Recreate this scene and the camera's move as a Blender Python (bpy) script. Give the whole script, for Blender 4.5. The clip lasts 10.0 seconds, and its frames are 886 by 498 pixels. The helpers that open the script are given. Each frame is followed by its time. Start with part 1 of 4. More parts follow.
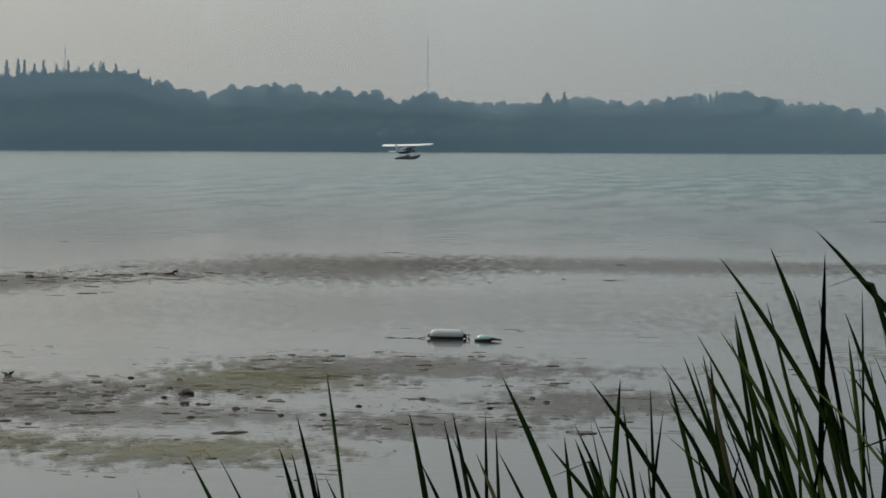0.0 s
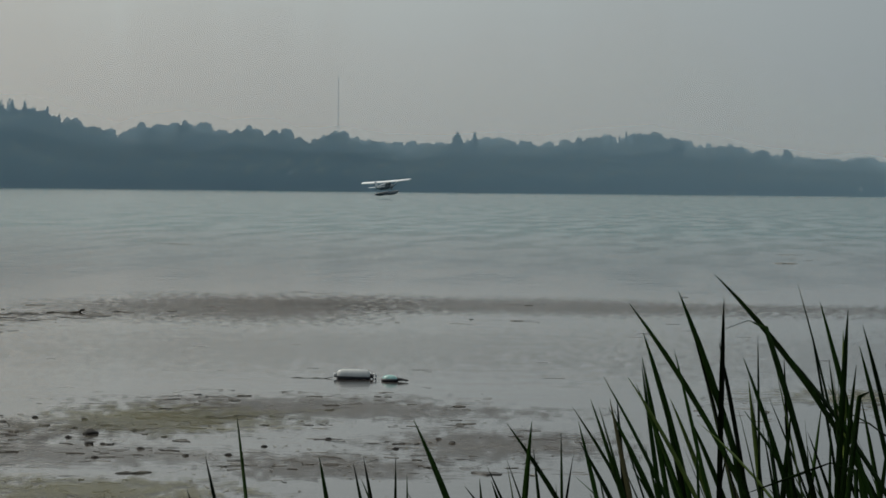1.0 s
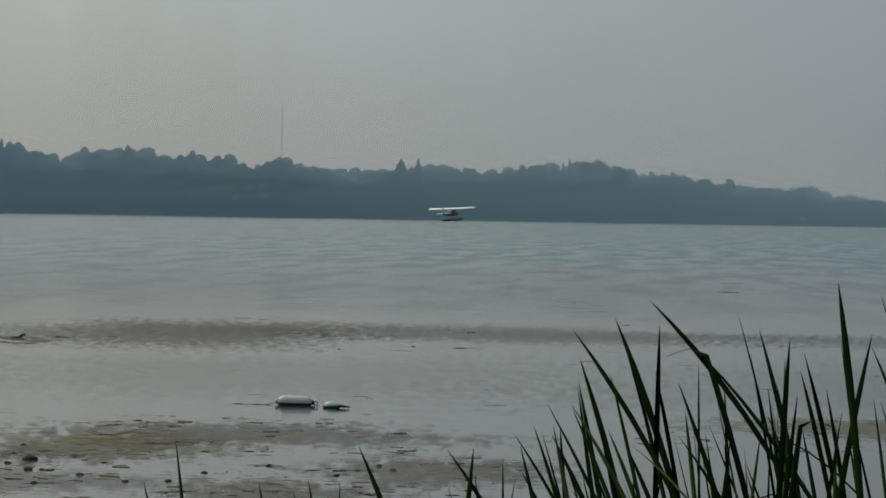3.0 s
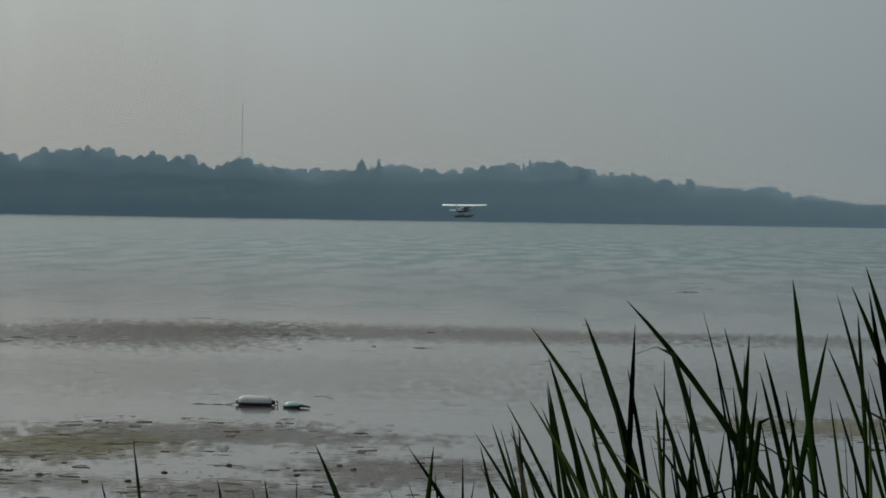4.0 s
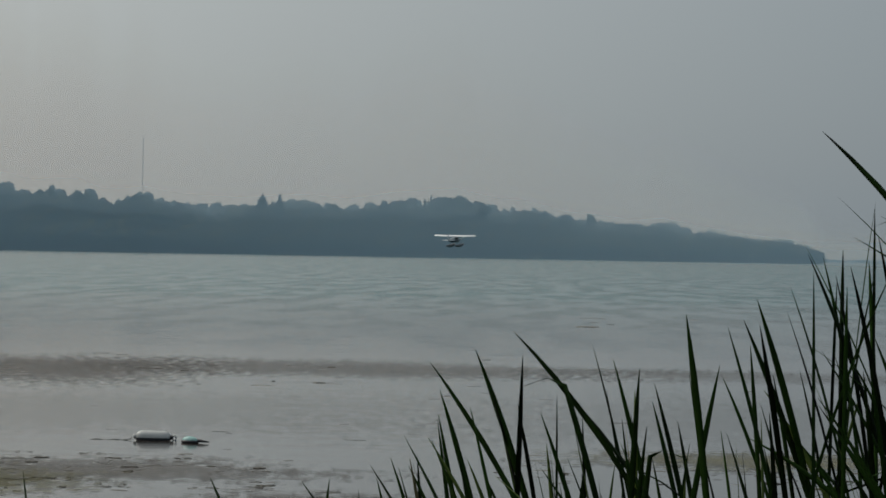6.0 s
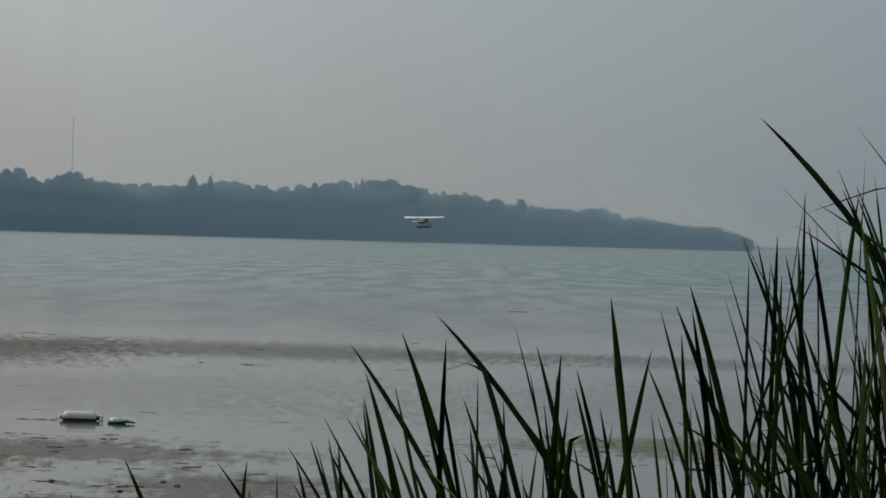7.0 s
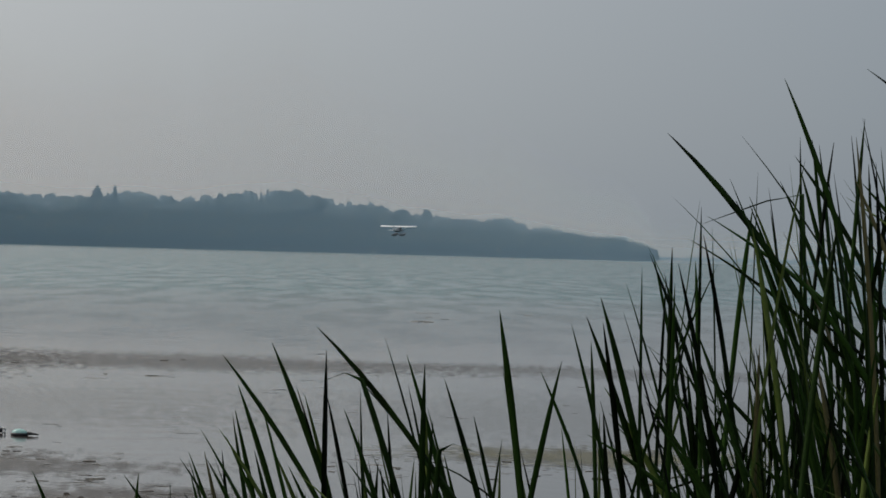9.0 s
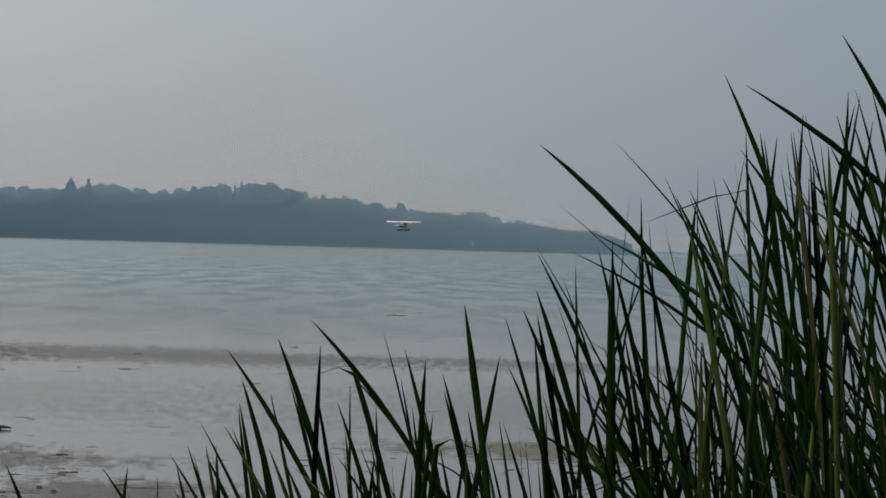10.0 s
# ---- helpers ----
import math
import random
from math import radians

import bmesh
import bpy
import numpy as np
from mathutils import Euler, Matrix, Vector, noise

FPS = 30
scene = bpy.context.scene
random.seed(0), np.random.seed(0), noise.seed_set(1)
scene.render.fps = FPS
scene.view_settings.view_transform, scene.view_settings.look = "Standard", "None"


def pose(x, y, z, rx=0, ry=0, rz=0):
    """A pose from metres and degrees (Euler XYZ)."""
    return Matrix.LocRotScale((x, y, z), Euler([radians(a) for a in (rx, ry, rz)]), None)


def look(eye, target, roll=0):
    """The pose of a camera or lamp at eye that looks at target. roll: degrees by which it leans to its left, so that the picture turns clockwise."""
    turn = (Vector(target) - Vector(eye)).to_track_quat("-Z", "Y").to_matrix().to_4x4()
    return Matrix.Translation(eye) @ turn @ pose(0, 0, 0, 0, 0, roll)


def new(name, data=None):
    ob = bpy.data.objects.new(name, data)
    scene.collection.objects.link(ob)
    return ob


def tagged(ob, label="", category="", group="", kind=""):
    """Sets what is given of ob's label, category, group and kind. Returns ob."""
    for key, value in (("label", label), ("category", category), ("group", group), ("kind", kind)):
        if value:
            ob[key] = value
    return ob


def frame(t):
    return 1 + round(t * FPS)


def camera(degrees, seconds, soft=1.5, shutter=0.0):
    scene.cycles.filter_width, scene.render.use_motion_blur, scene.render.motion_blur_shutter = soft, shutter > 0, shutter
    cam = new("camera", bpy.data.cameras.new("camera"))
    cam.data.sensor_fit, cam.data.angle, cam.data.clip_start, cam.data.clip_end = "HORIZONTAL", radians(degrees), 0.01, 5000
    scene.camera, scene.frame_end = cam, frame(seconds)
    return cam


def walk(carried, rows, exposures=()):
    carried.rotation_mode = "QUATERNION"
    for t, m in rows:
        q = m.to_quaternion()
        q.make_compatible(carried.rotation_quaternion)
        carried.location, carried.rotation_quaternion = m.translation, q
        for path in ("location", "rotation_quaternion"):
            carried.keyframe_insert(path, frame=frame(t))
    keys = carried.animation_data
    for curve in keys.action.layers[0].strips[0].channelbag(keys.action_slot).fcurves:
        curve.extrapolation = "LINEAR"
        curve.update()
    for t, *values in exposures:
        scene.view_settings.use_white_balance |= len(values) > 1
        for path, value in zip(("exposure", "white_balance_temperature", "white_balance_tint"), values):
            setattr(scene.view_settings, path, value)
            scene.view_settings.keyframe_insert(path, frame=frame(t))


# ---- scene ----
# ---- camera: a long lens held in the hand on the bank, panning after a floatplane ----
def aim(yaw, pitch, roll, cx, cz):
    eye = Vector((cx, 0.0, 2.1 + cz))
    a, p = radians(yaw), radians(pitch)
    return look(eye, eye + Vector((math.sin(a) * math.cos(p), math.cos(a) * math.cos(p), math.sin(p))), roll)


cam = camera(19.78, 10.0, soft=1.6)
PATH = [
    (0.0, -8.226, -2.263, 0.308, -0.000, 0.000),
    (0.1, -8.277, -1.918, 0.372, 0.002, 0.001),
    (0.2, -8.092, -1.828, 0.436, 0.004, 0.001),
    (0.3, -7.708, -1.867, 0.499, 0.006, 0.002),
    (0.4, -7.026, -1.615, 0.563, 0.008, 0.003),
    (0.5, -6.937, -1.654, 0.626, 0.010, 0.003),
    (0.6, -6.604, -1.599, 0.629, 0.013, 0.004),
    (0.7, -6.420, -1.558, 0.632, 0.017, 0.005),
    (0.8, -6.313, -1.793, 0.634, 0.020, 0.005),
    (0.9, -6.275, -1.648, 0.637, 0.023, 0.006),
    (1.0, -6.198, -1.353, 0.640, 0.026, 0.007),
    (1.1, -6.108, -1.201, 0.682, 0.025, 0.006),
    (1.2, -6.357, -1.034, 0.724, 0.024, 0.006),
    (1.3, -5.989, -0.964, 0.766, 0.022, 0.006),
    (1.4, -5.700, -0.895, 0.808, 0.021, 0.006),
    (1.5, -5.802, -0.864, 0.850, 0.020, 0.006),
    (1.6, -5.906, -0.912, 0.893, 0.021, 0.006),
    (1.7, -5.893, -0.860, 0.935, 0.022, 0.006),
    (1.8, -5.798, -0.924, 0.978, 0.023, 0.007),
    (1.9, -5.938, -1.084, 1.020, 0.024, 0.007),
    (2.0, -5.836, -1.223, 1.063, 0.025, 0.007),
    (2.1, -5.905, -0.906, 1.116, 0.027, 0.008),
    (2.2, -5.680, -0.902, 1.169, 0.028, 0.008),
    (2.3, -5.691, -0.915, 1.222, 0.029, 0.008),
    (2.4, -5.428, -0.831, 1.275, 0.030, 0.008),
    (2.5, -5.401, -0.677, 1.328, 0.031, 0.009),
    (2.6, -5.236, -0.695, 1.212, 0.034, 0.008),
    (2.7, -5.088, -0.842, 1.096, 0.036, 0.007),
    (3.8, -4.636, -0.236, 0.953, 0.032, 0.002),
    (3.9, -4.265, -0.365, 0.966, 0.035, 0.001),
    (4.0, -4.033, -0.708, 0.979, 0.037, 0.001),
    (4.1, -3.828, -0.553, 0.993, 0.038, 0.000),
    (4.2, -3.853, -0.632, 1.006, 0.040, 0.000),
    (4.3, -3.497, -0.691, 1.020, 0.041, -0.000),
    (4.4, -3.419, -0.636, 1.034, 0.042, -0.001),
    (4.5, -3.169, -0.728, 1.047, 0.044, -0.001),
    (4.6, -2.867, -0.784, 1.016, 0.045, -0.001),
    (4.7, -2.647, -0.637, 0.986, 0.047, -0.001),
    (4.8, -2.399, -0.660, 0.955, 0.048, -0.001),
    (4.9, -2.140, -0.553, 0.924, 0.050, -0.001),
    (5.0, -1.888, -0.379, 0.893, 0.051, -0.001),
    (5.1, -1.926, -0.554, 0.877, 0.051, -0.002),
    (5.2, -1.886, -0.552, 0.860, 0.052, -0.002),
    (6.3, -1.663, 0.270, 1.230, 0.057, -0.007),
    (6.4, -1.418, 0.181, 1.306, 0.057, -0.008),
    (6.5, -1.434, -0.075, 1.382, 0.058, -0.009),
    (6.6, -1.357, -0.071, 1.443, 0.060, -0.008),
    (6.7, -1.118, -0.178, 1.504, 0.062, -0.007),
    (6.8, -0.786, -0.308, 1.565, 0.064, -0.006),
    (6.9, -0.397, -0.186, 1.626, 0.066, -0.006),
    (7.0, -0.240, -0.212, 1.687, 0.068, -0.005),
    (7.1, 0.088, -0.289, 1.629, 0.069, -0.005),
    (7.2, 0.296, -0.367, 1.570, 0.070, -0.004),
    (7.3, 0.553, -0.287, 1.512, 0.071, -0.004),
    (7.4, 0.798, -0.326, 1.453, 0.072, -0.004),
    (7.5, 0.773, -0.259, 1.395, 0.073, -0.004),
    (7.6, 0.401, -0.069, 1.381, 0.073, -0.004),
    (7.7, 0.401, -0.096, 1.367, 0.072, -0.004),
    (7.8, 0.257, -0.036, 1.353, 0.071, -0.004),
    (7.9, 0.297, -0.128, 1.338, 0.070, -0.004),
    (8.0, 0.288, -0.074, 1.324, 0.070, -0.005),
    (8.1, 0.550, 0.060, 1.319, 0.070, -0.005),
    (8.2, 0.719, 0.064, 1.315, 0.070, -0.004),
    (8.3, 0.756, 0.169, 1.310, 0.070, -0.004),
    (8.4, 0.873, 0.159, 1.305, 0.070, -0.004),
    (8.5, 0.817, 0.116, 1.300, 0.069, -0.004),
    (8.6, 1.029, 0.209, 1.364, 0.071, -0.004),
    (8.7, 0.940, 0.161, 1.427, 0.073, -0.004),
    (8.8, 1.202, 0.084, 1.491, 0.074, -0.004),
    (8.9, 1.618, 0.104, 1.554, 0.076, -0.004),
    (9.0, 1.876, 0.081, 1.618, 0.077, -0.004),
    (9.1, 2.022, 0.053, 1.672, 0.078, -0.003),
    (9.2, 2.179, 0.052, 1.726, 0.078, -0.003),
    (9.3, 2.427, -0.011, 1.780, 0.079, -0.003),
    (9.4, 2.666, -0.218, 1.834, 0.080, -0.002),
    (9.5, 2.482, -0.231, 1.888, 0.080, -0.002),
    (9.6, 2.426, 0.065, 1.854, 0.080, -0.002),
    (9.7, 2.489, 0.102, 1.821, 0.080, -0.002),
    (9.8, 2.412, 0.068, 1.787, 0.080, -0.002),
    (9.9, 2.528, 0.041, 1.753, 0.080, -0.001),
    (10.0, 2.467, -0.051, 1.720, 0.080, -0.001),
]
walk(cam, [(r[0], aim(*r[1:])) for r in PATH],
     exposures=[(0.0, 0.04, 6480, 10), (0.5, -0.03, 6470, 10), (1.0, -0.07, 6460, 9), (1.5, -0.08, 6460, 9), (2.0, -0.14, 6460, 9), (2.5, -0.16, 6460, 9), (4.0, -0.18, 6460, 9), (4.5, -0.09, 6460, 9),
                (5.2, -0.12, 6470, 10), (6.5, -0.13, 6470, 11), (7.0, -0.09, 6470, 12), (8.0, -0.01, 6460, 14), (8.5, -0.05, 6460, 15), (9.0, 0.03, 6460, 15), (9.5, 0.03, 6460, 16), (10.0, 0.07, 6460, 16)])

# ---- sky and sun: thin bright overcast, the sun veiled ahead to the left ----
SUN_AZ, SUN_EL = -60.0, 48.0
world = bpy.data.worlds.new("sky")
scene.world = world
world.use_nodes = True
wn, wl = world.node_tree.nodes, world.node_tree.links
wn.clear()
sky = wn.new("ShaderNodeTexSky")
sky.sky_type, sky.sun_disc = "NISHITA", False
sky.sun_elevation, sky.sun_rotation = radians(SUN_EL), radians(SUN_AZ)
sky.dust_density, sky.air_density, sky.ozone_density = 4.0, 1.0, 2.0
cloud = wn.new("ShaderNodeMix")
cloud.data_type = "RGBA"
cloud.inputs[0].default_value = 0.86
# the overcast is brightest round the veiled sun
tc, dot, span, glow = (wn.new(k) for k in ("ShaderNodeTexCoord", "ShaderNodeVectorMath", "ShaderNodeMapRange", "ShaderNodeMix"))
dot.operation = "DOT_PRODUCT"
dot.inputs[1].default_value = (math.sin(radians(SUN_AZ)) * math.cos(radians(SUN_EL)), math.cos(radians(SUN_AZ)) * math.cos(radians(SUN_EL)), math.sin(radians(SUN_EL)))
square = wn.new("ShaderNodeMath")
square.operation = "MULTIPLY"
glow.data_type = "RGBA"
glow.inputs[6].default_value, glow.inputs[7].default_value = (1.85, 2.35, 2.72, 1), (13.0, 12.9, 11.6, 1)
wl.new(tc.outputs["Generated"], dot.inputs[0])
wl.new(dot.outputs["Value"], span.inputs["Value"])
wl.new(span.outputs[0], square.inputs[0])
wl.new(span.outputs[0], square.inputs[1])
wl.new(square.outputs[0], glow.inputs[0])
wl.new(glow.outputs[2], cloud.inputs[7])
bg = wn.new("ShaderNodeBackground")
bg.inputs[1].default_value = 0.1
wo = wn.new("ShaderNodeOutputWorld")
wl.new(sky.outputs[0], cloud.inputs[6])
wl.new(cloud.outputs[2], bg.inputs[0])
wl.new(bg.outputs[0], wo.inputs[0])
sun = new("sun", bpy.data.lights.new("sun", "SUN"))
sun.data.energy, sun.data.angle, sun.data.color = 1.2, radians(16), (1.0, 0.95, 0.88)
a, e = radians(SUN_AZ), radians(SUN_EL)
sun.matrix_basis = look((0, 0, 60), (-60 * math.sin(a), -60 * math.cos(a), 60 - 60 * math.tan(e)))


# ---- materials ----
def material(name, dark, light, rough=0.6, scale=6.0, fine=40.0, bump=0.2, stretch=(1, 1, 1), metal=0.0, island=0.0, obj=0.0, gloss=0.5,
             depth=0.02, translucent=0.0, ends=(0.32, 0.68)):
    """Two scales of noise between two colours, with relief; island and obj: how much each piece differs."""
    m = bpy.data.materials.new(name)
    m.use_nodes = True
    n, l = m.node_tree.nodes, m.node_tree.links
    p = n["Principled BSDF"]
    tc, mp = n.new("ShaderNodeTexCoord"), n.new("ShaderNodeMapping")
    mp.inputs["Scale"].default_value = stretch
    l.new(tc.outputs["Object"], mp.inputs[0])
    big, small = n.new("ShaderNodeTexNoise"), n.new("ShaderNodeTexNoise")
    big.inputs["Scale"].default_value, small.inputs["Scale"].default_value = scale, fine
    big.inputs["Detail"].default_value, small.inputs["Detail"].default_value = 4, 5
    l.new(mp.outputs[0], big.inputs[0])
    l.new(mp.outputs[0], small.inputs[0])
    mixf = n.new("ShaderNodeMath")
    mixf.operation = "MULTIPLY_ADD"
    mixf.inputs[1].default_value = 0.55
    half = n.new("ShaderNodeMath")
    half.operation = "MULTIPLY"
    half.inputs[1].default_value = 0.45
    l.new(small.outputs[0], half.inputs[0])
    l.new(big.outputs[0], mixf.inputs[0])
    l.new(half.outputs[0], mixf.inputs[2])
    value = mixf.outputs[0]
    for source, amount in ((("ShaderNodeNewGeometry", "Random Per Island"), island), (("ShaderNodeObjectInfo", "Random"), obj)):
        if amount:
            s = n.new(source[0])
            k = n.new("ShaderNodeMath")
            k.operation = "MULTIPLY_ADD"
            k.inputs[1].default_value = amount
            sub = n.new("ShaderNodeMath")
            sub.operation = "SUBTRACT"
            sub.inputs[1].default_value = 0.5
            l.new(s.outputs[source[1]], sub.inputs[0])
            l.new(sub.outputs[0], k.inputs[0])
            l.new(value, k.inputs[2])
            value = k.outputs[0]
    ramp = n.new("ShaderNodeValToRGB")
    ramp.color_ramp.elements[0].position, ramp.color_ramp.elements[1].position = ends
    ramp.color_ramp.elements[0].color, ramp.color_ramp.elements[1].color = (*dark, 1), (*light, 1)
    l.new(value, ramp.inputs[0])
    l.new(ramp.outputs[0], p.inputs["Base Color"])
    p.inputs["Roughness"].default_value, p.inputs["Metallic"].default_value = rough, metal
    p.inputs["Specular IOR Level"].default_value = gloss
    if bump:
        b = n.new("ShaderNodeBump")
        b.inputs["Strength"].default_value, b.inputs["Distance"].default_value = bump, depth
        l.new(small.outputs[0], b.inputs["Height"])
        l.new(b.outputs[0], p.inputs["Normal"])
    if translucent:
        t, mx = n.new("ShaderNodeBsdfTranslucent"), n.new("ShaderNodeMixShader")
        mx.inputs[0].default_value = translucent
        l.new(ramp.outputs[0], t.inputs[0])
        l.new(p.outputs[0], mx.inputs[1])
        l.new(t.outputs[0], mx.inputs[2])
        l.new(mx.outputs[0], n["Material Output"].inputs[0])
    return m


def water_material():
    m = bpy.data.materials.new("lake_water")
    m.use_nodes = True
    n, l = m.node_tree.nodes, m.node_tree.links
    p = n["Principled BSDF"]
    p.inputs["IOR"].default_value = 1.333
    geo = n.new("ShaderNodeNewGeometry")

    def wave(scale, stretch, detail):
        mp, w = n.new("ShaderNodeMapping"), n.new("ShaderNodeTexNoise")
        mp.inputs["Scale"].default_value = stretch
        w.inputs["Scale"].default_value, w.inputs["Detail"].default_value = scale, detail
        l.new(geo.outputs["Position"], mp.inputs[0])
        l.new(mp.outputs[0], w.inputs[0])
        return w

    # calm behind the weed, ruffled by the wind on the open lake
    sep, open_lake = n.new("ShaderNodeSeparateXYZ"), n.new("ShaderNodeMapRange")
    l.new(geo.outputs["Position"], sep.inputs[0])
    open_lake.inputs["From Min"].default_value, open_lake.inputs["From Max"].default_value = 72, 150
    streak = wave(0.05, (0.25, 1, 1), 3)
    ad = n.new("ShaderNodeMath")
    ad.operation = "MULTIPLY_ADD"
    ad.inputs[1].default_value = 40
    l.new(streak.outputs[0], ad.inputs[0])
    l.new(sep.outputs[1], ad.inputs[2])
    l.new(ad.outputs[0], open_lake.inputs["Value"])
    rough = n.new("ShaderNodeMapRange")
    rough.inputs["To Min"].default_value, rough.inputs["To Max"].default_value = 0.09, 0.16
    l.new(open_lake.outputs[0], rough.inputs["Value"])
    l.new(rough.outputs[0], p.inputs["Roughness"])
    # base colour goes from brown-grey inshore to teal far out
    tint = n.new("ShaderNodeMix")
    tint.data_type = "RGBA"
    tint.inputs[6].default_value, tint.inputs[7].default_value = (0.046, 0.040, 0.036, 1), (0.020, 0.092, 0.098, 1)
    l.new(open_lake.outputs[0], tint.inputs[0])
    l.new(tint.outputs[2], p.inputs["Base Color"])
    ripple, chop = wave(6.0, (0.6, 1, 1), 3), wave(1.5, (0.75, 1, 1), 4)
    b1, b2 = n.new("ShaderNodeBump"), n.new("ShaderNodeBump")
    b1.inputs["Strength"].default_value, b1.inputs["Distance"].default_value = 0.3, 0.007
    b2.inputs["Distance"].default_value = 0.19
    st = n.new("ShaderNodeMapRange")
    st.inputs["To Min"].default_value, st.inputs["To Max"].default_value = 0.012, 1.0
    l.new(open_lake.outputs[0], st.inputs["Value"])
    # cat's-paws: the wind ruffles the lake in long streaks
    paws, pr, pm = wave(0.55, (1.0, 0.16, 1), 8), n.new("ShaderNodeMapRange"), n.new("ShaderNodeMath")
    pr.inputs["From Min"].default_value, pr.inputs["From Max"].default_value = 0.44, 0.60
    pr.inputs["To Min"].default_value, pr.inputs["To Max"].default_value = 0.15, 1.9
    pm.operation = "MULTIPLY"
    # the wind freshens away from the wooded hill
    lee, wind = n.new("ShaderNodeMapRange"), n.new("ShaderNodeMath")
    lee.inputs["From Min"].default_value, lee.inputs["From Max"].default_value = -110, 60
    lee.inputs["To Min"].default_value, lee.inputs["To Max"].default_value = 0.45, 2.9
    wind.operation = "MULTIPLY"
    l.new(sep.outputs[0], lee.inputs["Value"])
    l.new(st.outputs[0], wind.inputs[0])
    l.new(lee.outputs[0], wind.inputs[1])
    l.new(paws.outputs[0], pr.inputs["Value"])
    l.new(wind.outputs[0], pm.inputs[0])
    l.new(pr.outputs[0], pm.inputs[1])
    l.new(pm.outputs[0], b2.inputs["Strength"])
    l.new(ripple.outputs[0], b1.inputs["Height"])
    l.new(chop.outputs[0], b2.inputs["Height"])
    l.new(b1.outputs[0], b2.inputs["Normal"])
    l.new(b2.outputs[0], p.inputs["Normal"])
    return m


def film_material(name, dark, light, cover):
    """A broken floating film: its gaps show the water."""
    m = material(name, dark, light, 0.85, 0.9, 9.0, 0.3, (0.6, 1, 1), gloss=0.12)
    n, l = m.node_tree.nodes, m.node_tree.links
    geo, uv = n.new("ShaderNodeNewGeometry"), n.new("ShaderNodeAttribute")
    uv.attribute_name = "inside"
    mp, w = n.new("ShaderNodeMapping"), n.new("ShaderNodeTexNoise")
    mp.inputs["Scale"].default_value = (1.1, 0.8, 1)
    w.inputs["Scale"].default_value, w.inputs["Detail"].default_value, w.inputs["Roughness"].default_value = 5.0, 8, 0.66
    l.new(geo.outputs["Position"], mp.inputs[0])
    l.new(mp.outputs[0], w.inputs[0])
    s = n.new("ShaderNodeMath")
    s.operation = "MULTIPLY_ADD"
    s.inputs[1].default_value = 0.30
    l.new(uv.outputs["Fac"], s.inputs[0])
    l.new(w.outputs[0], s.inputs[2])
    r = n.new("ShaderNodeMapRange")
    r.inputs["From Min"].default_value, r.inputs["From Max"].default_value = 0.56, 0.67
    r.inputs["To Max"].default_value = cover
    l.new(s.outputs[0], r.inputs["Value"])
    t, mx = n.new("ShaderNodeBsdfTransparent"), n.new("ShaderNodeMixShader")
    l.new(r.outputs[0], mx.inputs[0])
    l.new(t.outputs[0], mx.inputs[1])
    l.new(n["Principled BSDF"].outputs[0], mx.inputs[2])
    l.new(mx.outputs[0], n["Material Output"].inputs[0])
    return m


def haze_material(name, thick, albedo=0.87):
    """Tinted see-through sheet in place of haze: takes more of the blue out of what lies behind, and scatters as much
    of the sky's light in.
    """
    m = bpy.data.materials.new(name)
    m.use_nodes = True
    n, l = m.node_tree.nodes, m.node_tree.links
    n.remove(n["Principled BSDF"])
    d, t, clear = (n.new("ShaderNodeBsdf" + k) for k in ("Diffuse", "Translucent", "Transparent"))
    air, both = n.new("ShaderNodeMixShader"), n.new("ShaderNodeAddShader")
    fade = n.new("ShaderNodeAttribute")
    fade.attribute_name = "fade"
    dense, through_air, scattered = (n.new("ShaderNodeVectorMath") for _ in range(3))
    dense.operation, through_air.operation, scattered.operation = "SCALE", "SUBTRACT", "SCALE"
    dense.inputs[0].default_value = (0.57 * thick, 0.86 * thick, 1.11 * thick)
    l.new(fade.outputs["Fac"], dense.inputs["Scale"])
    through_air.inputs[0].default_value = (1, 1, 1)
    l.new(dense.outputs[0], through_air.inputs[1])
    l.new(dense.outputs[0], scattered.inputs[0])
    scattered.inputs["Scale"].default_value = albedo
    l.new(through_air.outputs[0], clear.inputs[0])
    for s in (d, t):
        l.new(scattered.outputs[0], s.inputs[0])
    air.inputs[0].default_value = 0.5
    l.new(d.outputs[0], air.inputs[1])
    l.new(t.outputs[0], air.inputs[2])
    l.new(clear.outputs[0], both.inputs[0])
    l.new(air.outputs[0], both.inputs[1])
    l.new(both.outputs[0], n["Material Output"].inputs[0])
    return m


WATER = water_material()
MUD = material("lake_mud", (0.05, 0.045, 0.035), (0.12, 0.10, 0.07), 0.9, 0.8, 14, 0.5)
WOODS = material("woodland_leaves", (0.008, 0.015, 0.011), (0.078, 0.104, 0.078), 0.8, 0.085, 1.2, 0.12, island=0.07, gloss=0.1, depth=0.3, ends=(0.38, 0.68))
BARK = material("bark", (0.04, 0.032, 0.025), (0.12, 0.10, 0.08), 0.9, 0.5, 6, 0.5)
LEAF = material("reed_leaf", (0.002, 0.005, 0.001), (0.028, 0.070, 0.010), 0.6, 2.0, 60, 0.25, (6, 6, 0.7), obj=0.36, gloss=0.08, depth=0.002, translucent=0.14)
DRY = material("dry_reed_leaf", (0.10, 0.09, 0.035), (0.24, 0.21, 0.08), 0.7, 2.0, 60, 0.3, (6, 6, 0.7), obj=0.3, depth=0.002, translucent=0.2)
